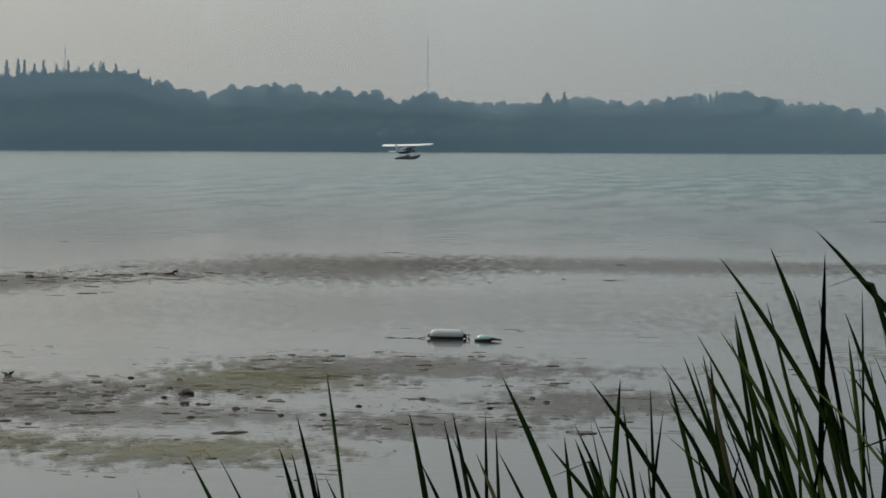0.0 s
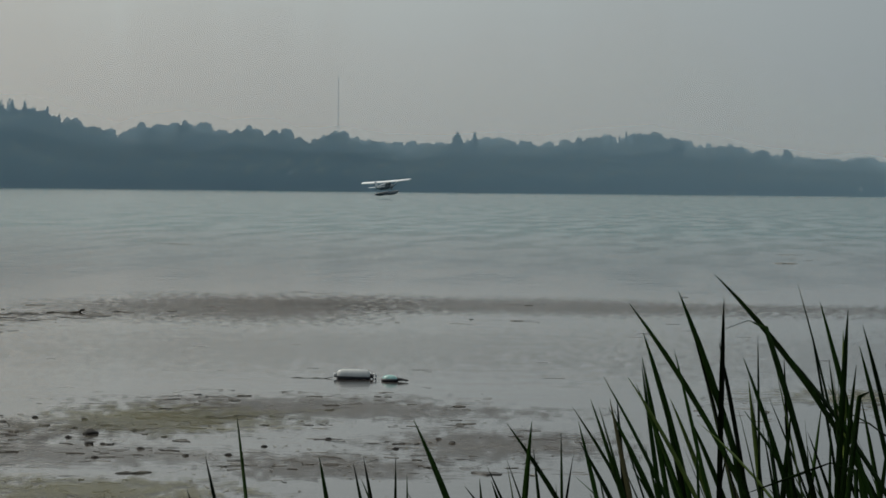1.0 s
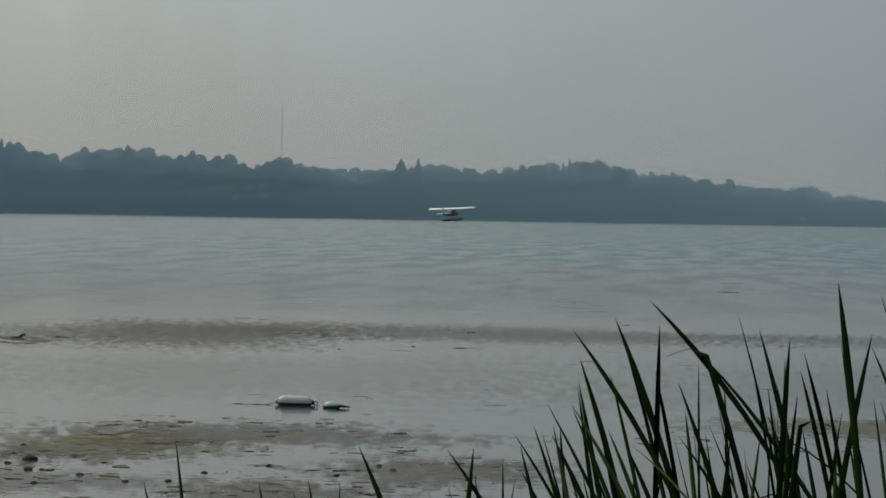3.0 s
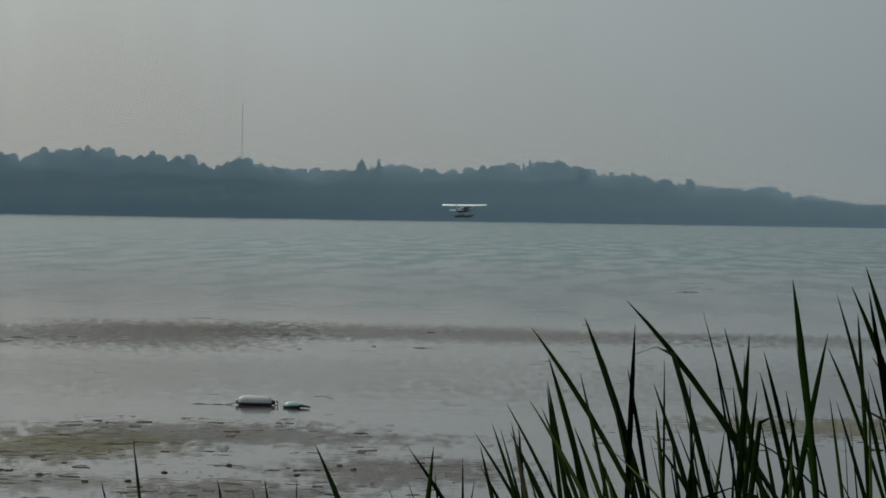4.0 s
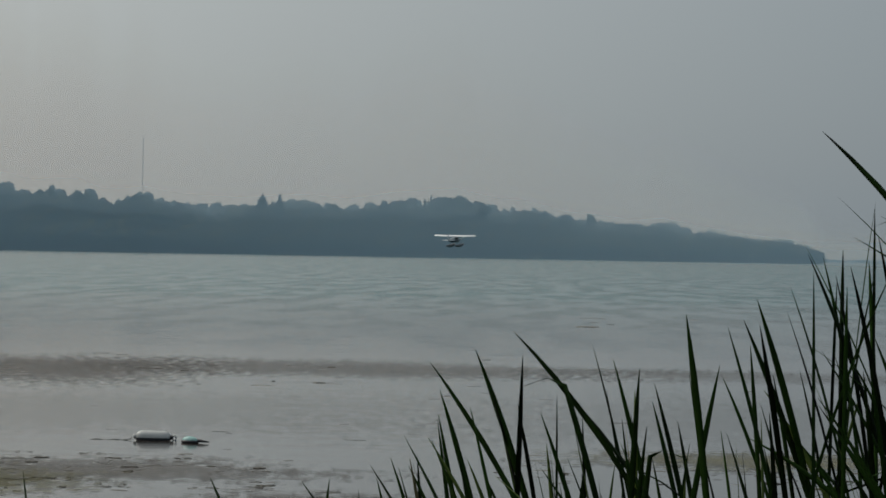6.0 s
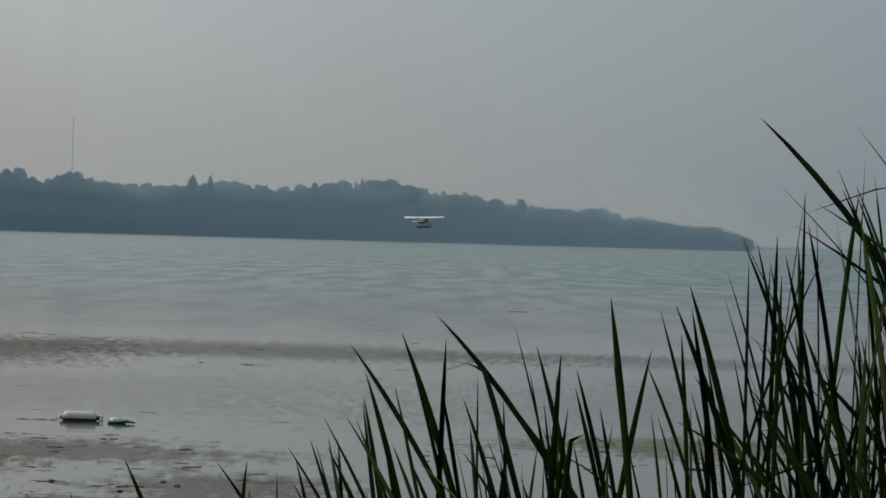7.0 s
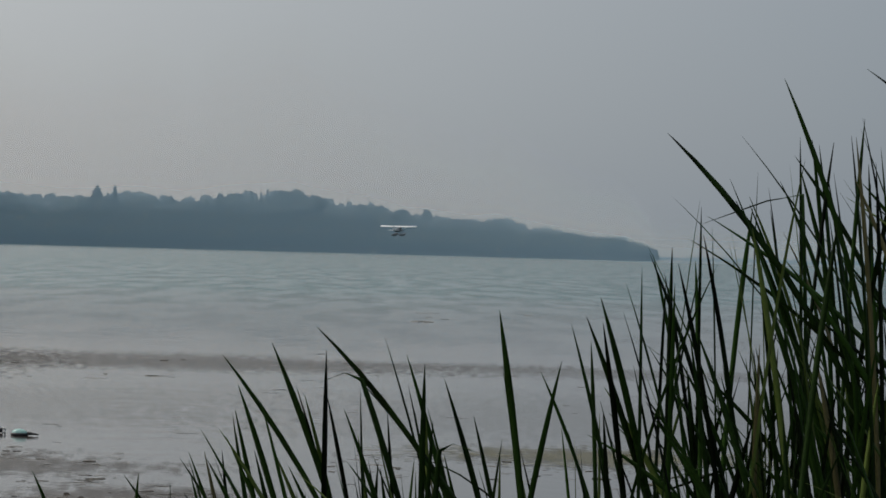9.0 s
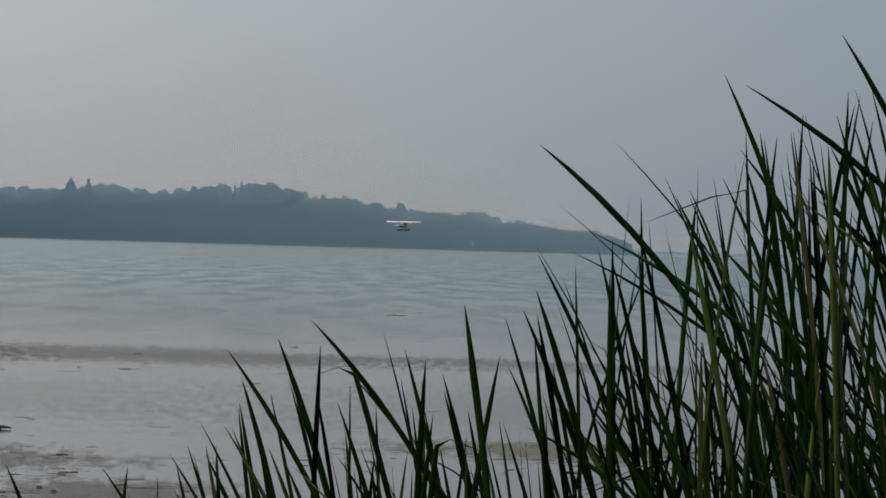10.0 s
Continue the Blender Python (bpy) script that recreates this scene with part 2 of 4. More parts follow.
PALE_LEAF = material("young_reed_leaf", (0.05, 0.085, 0.012), (0.15, 0.21, 0.045), 0.55, 2.0, 60, 0.25, (6, 6, 0.7), obj=0.30, gloss=0.2, depth=0.002, translucent=0.25)
FILM_BROWN = film_material("weed_film", (0.055, 0.047, 0.040), (0.125, 0.108, 0.088), 0.42)
FILM_THIN = film_material("thin_weed_film", (0.055, 0.047, 0.040), (0.125, 0.108, 0.088), 0.34)
FILM_SOFT = film_material("soft_weed_film", (0.055, 0.047, 0.040), (0.125, 0.108, 0.088), 0.20)
FILM_FAINT = film_material("faint_weed_film", (0.055, 0.047, 0.040), (0.125, 0.108, 0.088), 0.09)
FILM_OLIVE = film_material("algae_film", (0.062, 0.060, 0.032), (0.215, 0.205, 0.115), 0.52)
WEED = material("drifting_weed", (0.010, 0.009, 0.006), (0.085, 0.076, 0.056), 0.42, 1.2, 20, 0.4, island=0.8, gloss=0.5, depth=0.004)
SCUM = material("algae_crumb", (0.045, 0.042, 0.030), (0.20, 0.185, 0.14), 0.9, 1.2, 20, 0.4, island=0.6, gloss=0.08, depth=0.004)
STONE = material("wet_stone", (0.006, 0.006, 0.006), (0.022, 0.02, 0.018), 0.6, 5, 40, 0.5, gloss=0.15)
WHITE_VINYL = material("white_vinyl", (0.44, 0.45, 0.44), (0.58, 0.58, 0.56), 0.35, 7, 60, 0.08)
DARK_VINYL = material("dark_vinyl", (0.012, 0.013, 0.016), (0.035, 0.035, 0.04), 0.45, 12, 90, 0.1)
AQUA = material("aqua_plastic", (0.16, 0.36, 0.33), (0.40, 0.62, 0.58), 0.25, 9, 60, 0.08)
ROPE = material("wet_rope", (0.03, 0.03, 0.028), (0.10, 0.095, 0.08), 0.8, 20, 200, 0.5)
PLANE_WHITE = material("white_aircraft_paint", (0.74, 0.75, 0.76), (0.84, 0.84, 0.84), 0.3, 0.6, 8, 0.03)
FUSELAGE = material("blue_grey_aircraft_paint", (0.21, 0.245, 0.265), (0.29, 0.32, 0.34), 0.35, 0.6, 8, 0.03)
PLANE_DARK = material("dark_aircraft_paint", (0.04, 0.052, 0.068), (0.08, 0.095, 0.115), 0.35, 0.6, 8, 0.03)
FLOAT_GREY = material("wet_grey_float_paint", (0.055, 0.070, 0.085), (0.095, 0.115, 0.135), 0.4, 0.6, 8, 0.03)
ALU = material("worn_aluminium", (0.10, 0.115, 0.13), (0.19, 0.21, 0.23), 0.45, 0.8, 10, 0.08, metal=0.5)
GLASS = material("dark_glazing", (0.012, 0.015, 0.018), (0.03, 0.035, 0.04), 0.08, 2, 10, 0.0)
MAST = material("galvanised_mast", (0.20, 0.20, 0.20), (0.34, 0.33, 0.33), 0.6, 0.1, 1, 0.0)
SIDING = material("white_siding", (0.70, 0.70, 0.68), (0.84, 0.84, 0.82), 0.6, 0.5, 6, 0.2)
ROOFING = material("grey_shingle", (0.08, 0.08, 0.085), (0.16, 0.16, 0.16), 0.85, 0.8, 8, 0.4)
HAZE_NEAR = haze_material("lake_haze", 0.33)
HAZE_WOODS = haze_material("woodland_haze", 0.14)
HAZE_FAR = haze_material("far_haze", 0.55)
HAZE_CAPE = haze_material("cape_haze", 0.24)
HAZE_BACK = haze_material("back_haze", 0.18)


# ---- helpers of the build ----
def finish(ob, mat, smooth=True):
    ob.data.materials.append(mat)
    if smooth:
        for f in ob.data.polygons:
            f.use_smooth = True
    return ob


def part(name, bm, mat, parent=None, label="", smooth=True):
    me = bpy.data.meshes.new(name)
    bm.to_mesh(me)
    bm.free()
    ob = finish(new(name, me), mat, smooth)
    if parent:
        ob.parent = parent
    return tagged(ob, label)


def from_lists(name, verts, faces, mat, smooth=True):
    me = bpy.data.meshes.new(name)
    me.from_pydata(verts, [], faces)
    me.update()
    return finish(new(name, me), mat, smooth)


def rings(bm, sections, n=16, close=True):
    """A skin over closed rings; sections: (centre, half width vector, half height vector, squareness)."""
    rows = []
    for c, u, v, sq in sections:
        row = []
        for i in range(n):
            t = 2 * math.pi * i / n
            cu, sv = math.cos(t), math.sin(t)
            k = 1.0 / max(1e-6, (abs(cu) ** sq + abs(sv) ** sq) ** (1 / sq))
            row.append(bm.verts.new(Vector(c) + Vector(u) * cu * k + Vector(v) * sv * k))
        rows.append(row)
    for r0, r1 in zip(rows, rows[1:]):
        for i in range(n):
            bm.faces.new((r0[i], r0[(i + 1) % n], r1[(i + 1) % n], r1[i]))
    if close:
        bm.faces.new(rows[0][::-1])
        bm.faces.new(rows[-1])
    bmesh.ops.recalc_face_normals(bm, faces=bm.faces[:])
    return bm


def tube(points, radius, n=8, taper=None):
    """A round bar along points."""
    pts = [Vector(p) for p in points]
    secs = []
    for i, p in enumerate(pts):
        d = (pts[min(i + 1, len(pts) - 1)] - pts[max(i - 1, 0)]).normalized()
        u = d.orthogonal().normalized()
        r = radius if taper is None else radius + (taper - radius) * i / (len(pts) - 1)
        secs.append((p, u * r, d.cross(u) * r, 2))
    return rings(bmesh.new(), secs, n)


def block(size, at=(0, 0, 0), bevel=0.0):
    bm = bmesh.new()
    bmesh.ops.create_cube(bm, size=1, matrix=Matrix.Translation(at) @ Matrix.Diagonal((*size, 1)))
    if bevel:
        bmesh.ops.bevel(bm, geom=bm.edges[:], offset=bevel, segments=2, affect="EDGES")
    return bm


def interp(table, x):
    return float(np.interp(x, [r[0] for r in table], [r[1] for r in table]))


def polar(az, dist, z=0.0):
    return Vector((math.sin(radians(az)) * dist, math.cos(radians(az)) * dist, z))


rng = np.random.default_rng(7)


# ---- lake bed and banks: one sheet ----
def shore_distance(az):
    return 1500 + 700 * min(1, max(0, (az + 8.6) / 23))


def ground():
    """Bank under the camera, lake bed, and on to the horizon."""
    ys = [-400, -60, -12, -3, 0, 1.5, 3, 4.5, 6, 8, 10, 14, 20, 40, 120, 600, 2000, 5500]
    zs = [3, 1.6, 0.8, 0.55, 0.45, 0.4, 0.3, 0.12, -0.03, -0.12, -0.2, -0.4, -0.6, -1.5, -4, -6, -6, -6]
    xs = [-5500, -900, -200, -60] + [x * 1.5 for x in range(-24, 25)] + [60, 200, 900, 5500]
    verts = [(x, y, z + (0.05 * noise.noise(Vector((x * 0.6, y * 0.6, 2))) if abs(x) < 60 and y < 30 else 0)) for y, z in zip(ys, zs) for x in xs]
    w = len(xs)
    faces = [(j * w + i, j * w + i + 1, (j + 1) * w + i + 1, (j + 1) * w + i) for j in range(len(ys) - 1) for i in range(w - 1)]
    return tagged(from_lists("ground", verts, faces, MUD), "muddy lake bed and low bank", "ground", kind="structure")


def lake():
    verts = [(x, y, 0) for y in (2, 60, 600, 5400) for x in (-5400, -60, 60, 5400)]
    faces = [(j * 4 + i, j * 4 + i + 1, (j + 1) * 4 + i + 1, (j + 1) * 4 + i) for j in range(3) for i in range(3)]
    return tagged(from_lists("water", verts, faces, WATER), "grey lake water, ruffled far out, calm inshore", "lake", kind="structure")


ground()
lake()

# height of the treetops over the lake, in thousandths of their distance, by bearing
SKYLINE = [(-26, 26), (-18.1, 26.6), (-17.4, 26.6), (-16.8, 28.0), (-15.8, 28.8), (-15.1, 28.0), (-14.85, 24.3), (-14, 22.3), (-13.5, 19.7), (-13.1, 22.4),
           (-12, 24.2), (-11.35, 23), (-11.1, 20.6), (-10.9, 22.2), (-9.8, 22.1), (-9.45, 18.8), (-9.1, 18.5), (-8.75, 21.1), (-8.2, 18.9),
           (-7.5, 17.7), (-6.3, 17), (-5.1, 18.7), (-3.8, 17.1), (-3.2, 19.4), (-2.1, 20.8), (-1.4, 21.4), (-0.8, 18.6), (0.1, 17.6),
           (0.6, 15.8), (0.9, 14.4), (1.3, 14.2), (2.1, 12.8), (2.65, 11.8), (3.15, 13.4), (3.7, 11), (4.7, 8.8), (5.2, 7.5), (5.8, 7.2), (6.3, 5.8),
           (6.6, 3.5), (6.75, 0.3)]
OFFSETS = [6, 16, 30, 48, 70, 100, 230]


def canopy_top(az, off):
    """Height of the canopy at a bearing and a way in from the shore."""
    d = shore_distance(az) + off
    top = (interp(SKYLINE, az) + (0.8 if az < 6 else 0)) * 0.001 * d + 2.1
    front = min(top * 0.96, 13.0 + 7.0 * noise.noise(Vector((az * 1.7, off * 0.02, 7.0))))
    if off < 200:
        top *= 1 - 0.30 * min(0.75, max(0.0, noise.noise(Vector((az * 0.95, 4.3, 1.0))) + 0.08)) * min(1, max(0, (az + 15.0) / 1.5))
    k = min(1, off / 85.0)
    return front + (top - front) * k ** 0.8


def far_shore():
    """The wooded rise behind the far waterline."""
    azs = np.linspace(-26, 6.7, 130)
    offs = [-4, 0, 4, 20, 50, 90, 160, 300]
    verts = []
    for az in azs:
        for o in offs:
            z = -0.8 if o < 0 else 0.25 if o == 0 else max(0.6, canopy_top(az, min(o, 100)) - 18)
            z += 0.6 * noise.noise(Vector((az * 3, o * 0.1, 0))) if o > 4 else 0
            verts.append(polar(az, shore_distance(az) + o, z))
    w = len(offs)
    faces = [(i * w + j, i * w + j + 1, (i + 1) * w + j + 1, (i + 1) * w + j) for i in range(len(azs) - 1) for j in range(w - 1)]
    return tagged(from_lists("far_bank", verts, faces, WOODS), "low far bank under dense woodland", "bank", kind="structure")


far_shore()


def ico(level=1):
    bm = bmesh.new()
    bmesh.ops.create_icosphere(bm, subdivisions=level, radius=1)
    v = np.array([x.co[:] for x in bm.verts])
    f = np.array([[x.index for x in g.verts] for g in bm.faces])
    bm.free()
    return v, f


ICO_V, ICO_F = ico()
BALL_V, BALL_F = ico(2)


class Clumps:
    """Gathers ragged clumps of foliage into one mesh."""

    def __init__(self):
        self.v, self.f, self.n = [], [], 0

    def add(self, at, r, flat=0.75):
        v = ICO_V * (1 + rng.uniform(-0.38, 0.38, (len(ICO_V), 1))) * np.array([r, r, r * flat]) + np.array(at)
        self.v.append(v)
        self.f.append(ICO_F + self.n)
        self.n += len(v)

    def core(self, at, rx, rz):
        """The shaded inside of a crown."""
        q = rng.uniform(0, 50)
        k = np.array([[1 + 0.3 * noise.noise(Vector(v) * 1.7 + Vector((q, q, 0)))] for v in BALL_V])
        self.v.append(BALL_V * k * np.array([rx, rx, rz]) + np.array(at))
        self.f.append(BALL_F + self.n)
        self.n += len(BALL_V)

    def broadleaf(self, base, height, width, count):
        """A domed crown of clumps round a middle, with gaps and an uneven edge."""
        lobes = [(rng.uniform(-0.28, 0.28) * width, rng.uniform(-0.28, 0.28) * width, rng.uniform(0.45, 0.74) * height) for _ in range(4)]
        lobes.append((0, 0, 0.76 * height))
        for lx, ly, lz in lobes:
            self.core((base[0] + lx, base[1] + ly, base[2] + lz), 0.25 * width, 0.19 * height)
        for _ in range(count):
            lx, ly, lz = lobes[rng.integers(len(lobes))]
            d = rng.normal(size=3)
            d /= np.linalg.norm(d)
            rr = rng.uniform(0.75, 1.0)
            r = rng.uniform(0.045, 0.10) * width
            p = np.array([lx, ly, lz]) + d * rr * np.array([0.26 * width, 0.26 * width, 0.20 * height])
            self.add((base[0] + p[0], base[1] + p[1], base[2] + min(p[2], height - r * 0.7)), r)

    def conifer(self, base, height, width, count):
        for i in range(count):
            s = (i + rng.uniform(0, 1)) / count
            w = width * 0.5 * (1 - s) ** 0.62 + 0.12
            t = rng.uniform(0, 6.28)
            rr = rng.uniform(0.25, 0.9) * w
            self.add((base[0] + math.cos(t) * rr, base[1] + math.sin(t) * rr, base[2] + height * (0.15 + 0.85 * s)), max(0.45, w * rng.uniform(0.35, 0.55)), 1.0)

    def build(self, name, mat):
        return from_lists(name, np.concatenate(self.v).tolist(), np.concatenate(self.f).tolist(), mat, smooth=False)


def woods():
    c = Clumps()
    for row, off in enumerate(OFFSETS):
        az = -26.0
        while az < 6.72:
            d = shore_distance(az) + off + rng.uniform(-5, 5)
            width = rng.uniform(9, 15) if row < 4 else rng.choice([8.5, 12.0, 15.0, 20.0]) * rng.uniform(0.9, 1.1)
            top = canopy_top(az, off) * (rng.uniform(0.84, 1.03) if row < 4 else rng.uniform(0.94, 1.09))
            h = min(top - 0.3, rng.uniform(14, 20))
            if h > 1.5:
                p = polar(az, d, top - h)
                if az < -14.9 and row > 2 and rng.random() < 0.6:
                    c.conifer(p, h + rng.uniform(-1, 2.0), rng.uniform(5, 8), 44)
                else:
                    c.broadleaf(p, h, min(width, h * 0.95 + 3), 100 if row > 3 else 46)
            az += math.degrees(width * rng.uniform(0.36, 0.70) / d)
        if row > 2:
            for az in np.arange(-26, -14.85, 0.09):
                t = canopy_top(az, off)
                c.add(polar(az, shore_distance(az) + off, t - rng.uniform(1.0, 3.5)), rng.uniform(1.6, 2.6), 1.1)
                c.core(polar(az, shore_distance(az) + off, t - 8.5), 4.0, 6.0)
        # undergrowth closes the gaps between the trunks
        if row < 7:
            for az in np.arange(-26, 6.6, 0.11):
                t = canopy_top(az, off)
                for k in ((0.12, 0.35, 0.55) if row < 2 else (0.35, 0.55, 0.72, 0.84, 0.93)):
                    c.add(polar(az + rng.uniform(-0.08, 0.08), shore_distance(az) + off + rng.uniform(-3, 3), max(0.5, t * k * rng.uniform(0.75, 1.0))), rng.uniform(1.8, 3.0), 1.0)
    return tagged(c.build("woods", WOODS), "dense hazy woodland along the far shore", "woodland", kind="stuff")


woods()


def shore_shade_line():
    """Dark lumps in a broken line along the far waterline, added for the shade under the woods."""
    c = Clumps()
    for az in np.arange(-26, 6.5, 0.03):
        if noise.noise(Vector((az * 1.3, 9.0, 2.0))) > -0.25:
            c.add(polar(az, shore_distance(az) - 4.5 + rng.uniform(-1, 1), rng.uniform(0.1, 0.5)), rng.uniform(0.5, 1.1), 0.8)
    return tagged(c.build("shore_shade_line", STONE), "dark lumps added for the shaded line along the far waterline", "rocks", kind="stuff")


shore_shade_line()


def farther_woods():
    """A low wooded shore beyond the cape."""
    c = Clumps()
    for az in np.arange(4.5, 20, 0.055):
        d = 3900 + rng.uniform(-40, 40)
        h = 4.5 + 3.0 * max(0, noise.noise(Vector((az * 0.9, 3, 0)))) + 0.35 * max(0, az - 8)
        for _ in range(4):
            c.add(polar(az + rng.uniform(-0.03, 0.03), d, rng.uniform(0.1, 0.85) * h), rng.uniform(2, 3.6), 0.6)
    bank = [polar(az, 3890 + o, z) for az in np.linspace(4.5, 20, 40) for o, z in ((0, -0.5), (6, 1.0), (140, 4.0))]
    from_b = from_lists("farther_bank", bank, [(i * 3 + j, i * 3 + j + 1, i * 3 + j + 4, i * 3 + j + 3) for i in range(39) for j in range(2)], MUD)
    tagged(from_b, "faint low bank beyond the cape", "bank", kind="structure")
    return tagged(c.build("farther_woods", WOODS), "faint low woods on the most distant shore", "woodland", kind="stuff")


farther_woods()


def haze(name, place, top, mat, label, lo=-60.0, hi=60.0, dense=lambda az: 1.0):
    """A see-through sheet added to stand in for hazy air, thickest low down, that fades out over the treetops."""
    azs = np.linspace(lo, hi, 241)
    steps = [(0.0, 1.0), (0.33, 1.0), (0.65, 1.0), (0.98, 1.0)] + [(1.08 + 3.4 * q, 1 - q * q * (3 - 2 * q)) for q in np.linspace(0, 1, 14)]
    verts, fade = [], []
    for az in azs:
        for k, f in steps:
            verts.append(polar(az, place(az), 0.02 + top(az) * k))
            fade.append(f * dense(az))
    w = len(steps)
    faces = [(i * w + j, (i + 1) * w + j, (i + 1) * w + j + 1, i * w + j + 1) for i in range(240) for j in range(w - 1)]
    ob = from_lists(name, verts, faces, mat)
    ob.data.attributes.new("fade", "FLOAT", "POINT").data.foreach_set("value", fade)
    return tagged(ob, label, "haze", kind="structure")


def tree_height(az, dist):
    return max(7.0, interp(SKYLINE, az) * 0.001 * dist + 2)


# haze over the distance is put in as these tinted upright sheets
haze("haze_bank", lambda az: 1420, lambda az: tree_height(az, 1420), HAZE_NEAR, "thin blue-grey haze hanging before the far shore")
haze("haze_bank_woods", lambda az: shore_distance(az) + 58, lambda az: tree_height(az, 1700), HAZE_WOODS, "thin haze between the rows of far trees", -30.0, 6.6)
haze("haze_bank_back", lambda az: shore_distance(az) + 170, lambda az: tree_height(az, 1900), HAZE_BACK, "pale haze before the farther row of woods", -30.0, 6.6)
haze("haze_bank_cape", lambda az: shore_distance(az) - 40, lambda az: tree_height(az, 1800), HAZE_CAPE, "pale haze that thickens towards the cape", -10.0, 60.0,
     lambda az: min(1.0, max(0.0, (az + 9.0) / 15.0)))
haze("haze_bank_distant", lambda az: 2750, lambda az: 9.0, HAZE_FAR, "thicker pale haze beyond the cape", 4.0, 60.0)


def lone_tree(kind, az, top, height, width, label, off=75):
    """A tree that stands out of the skyline: trunk, limbs and crown."""
    d = shore_distance(az) + off
    z = top * 0.001 * d + 2.1 - height
    root = tagged(new("tree"), label, "tree", "trees on the skyline")
    root.matrix_basis = Matrix.Translation(polar(az, d, z))
    trunk = part("trunk", tube([(0, 0, -6), (0.15, 0, height * 0.4), (0, 0.1, height * 0.9)], 0.38, 8, 0.1), BARK, root)
    c = Clumps()
    if kind == "conifer":
        c.conifer((0, 0, 0), height, width, 110)
    elif kind == "flat":
        for i in range(4):
            t = 1.6 * i
            part("limb", tube([(0, 0, height * 0.6), (math.cos(t) * width * 0.25, math.sin(t) * width * 0.2, height * 0.78), (math.cos(t) * width * 0.42, math.sin(t) * width * 0.3, height * 0.86)], 0.16, 6, 0.06), BARK, root)
        for _ in range(120):
            t, r = rng.uniform(0, 6.28), rng.uniform(0, 1) ** 0.6 * width * 0.5
            c.add((math.cos(t) * r, math.sin(t) * r * 0.7, height * (0.97 - 0.16 * (r / width * 2) ** 2) - rng.uniform(0, 3.4)), rng.uniform(0.7, 1.3), 0.7)
    else:
        for i in range(4):
            t = 1.5 * i + 0.4
            part("limb", tube([(0, 0, height * 0.4), (math.cos(t) * width * 0.2, math.sin(t) * width * 0.2, height * 0.6), (math.cos(t) * width * 0.34, math.sin(t) * width * 0.3, height * 0.74)], 0.2, 6, 0.06), BARK, root)
        c.broadleaf((0, 0, 0), height, width, 90)
    crown = c.build("crown", WOODS)
    crown.parent = root
    return root


lone_tree("conifer", -5.51, 22.5, 17, 5.6, "tall narrow spruce above the far woods")
lone_tree("conifer", -5.90, 22.4, 17, 10.5, "broad pointed fir above the far woods")
for az, top, w in ((-2.46, 21.9, 3.6), (-2.10, 23.1, 3.4), (-1.93, 22.7, 3.6), (-2.25, 21.6, 3.2)):
    lone_tree("conifer", az, top, 15, w, "slender dark spruce above the far woods")
for az, top, w in ((-17.97, 33.3, 4.6), (-17.72, 34.0, 3.6), (-17.58, 33.5, 3.4), (-17.36, 32.0, 4.4), (-17.16, 33.6, 4.2), (-16.88, 32.0, 4.4), (-16.62, 33.4, 3.4), (-16.13, 31.6, 4.4),
                   (-15.84, 32.6, 4.0), (-15.57, 32.2, 5.0), (-15.07, 30.2, 4.6), (-14.81, 27.2, 4.6)):
    lone_tree("conifer", az, top, 17, w, "slender dark spruce on the wooded hill", 96)
lone_tree("flat", 0.92, 16.7, 13, 12.5, "flat-topped pine leaning out of the far woods")
lone_tree("broad", 1.48, 17.2, 15, 9.5, "rounded tree standing above the far woods")
lone_tree("broad", 3.12, 13.9, 14, 13.0, "rounded tree standing above the far woods")
lone_tree("broad", -8.75, 21.5, 15, 12.0, "broad rounded crown above the far woods")
lone_tree("broad", -10.0, 22.4, 15, 12.0, "broad rounded crown above the far woods")
lone_tree("broad", -12.1, 24.3, 16, 13.0, "broad rounded crown above the far woods")


def mast(az, dist, top, base, label):
    h = top - base
    root = tagged(new("radio_mast"), label, "mast")
    root.matrix_basis = Matrix.Translation(polar(az, dist, base))
    w = 0.42
    corners = [(math.cos(t) * w, math.sin(t) * w) for t in (0.5, 2.6, 4.7)]
    for x, y in corners:
        part("leg", tube([(x, y, 0), (x, y, h)], 0.085, 6), MAST, root)
    bm = bmesh.new()
    n = int(h / 3)
    for i in range(n):
        for k in range(3):
            a, b = corners[k], corners[(k + 1) % 3]
            z0, z1 = h * i / n, h * (i + 1) / n
            p, q = Vector((*a, z0)), Vector((*b, z1))
            u = (q - p).normalized()
            s = u.orthogonal().normalized() * 0.05
            r = u.cross(s)
            lo = [bm.verts.new(p + x) for x in (s, r, -s, -r)]
            hi = [bm.verts.new(q + x) for x in (s, r, -s, -r)]
            for j in range(4):
                bm.faces.new((lo[j], lo[(j + 1) % 4], hi[(j + 1) % 4], hi[j]))
    part("lattice", bm, MAST, root)
    part("antenna", tube([(0, 0, h), (0, 0, h + 5)], 0.08, 6, 0.03), MAST, root)
    for k in (0.55, 0.78, 0.97):
        part("dish", rings(bmesh.new(), [((0.4, -0.6, h * k), (0.6, 0, 0), (0, 0, 0.6), 2), ((0.4, -0.9, h * k), (0.35, 0, 0), (0, 0, 0.35), 2)], 12), MAST, root)
    return root


mast(-8.59, 2300, 102, -0.3, "tall slender radio mast far behind the woods")
mast(-16.69, 1900, 75, -0.3, "short thin radio mast behind the wooded hill")


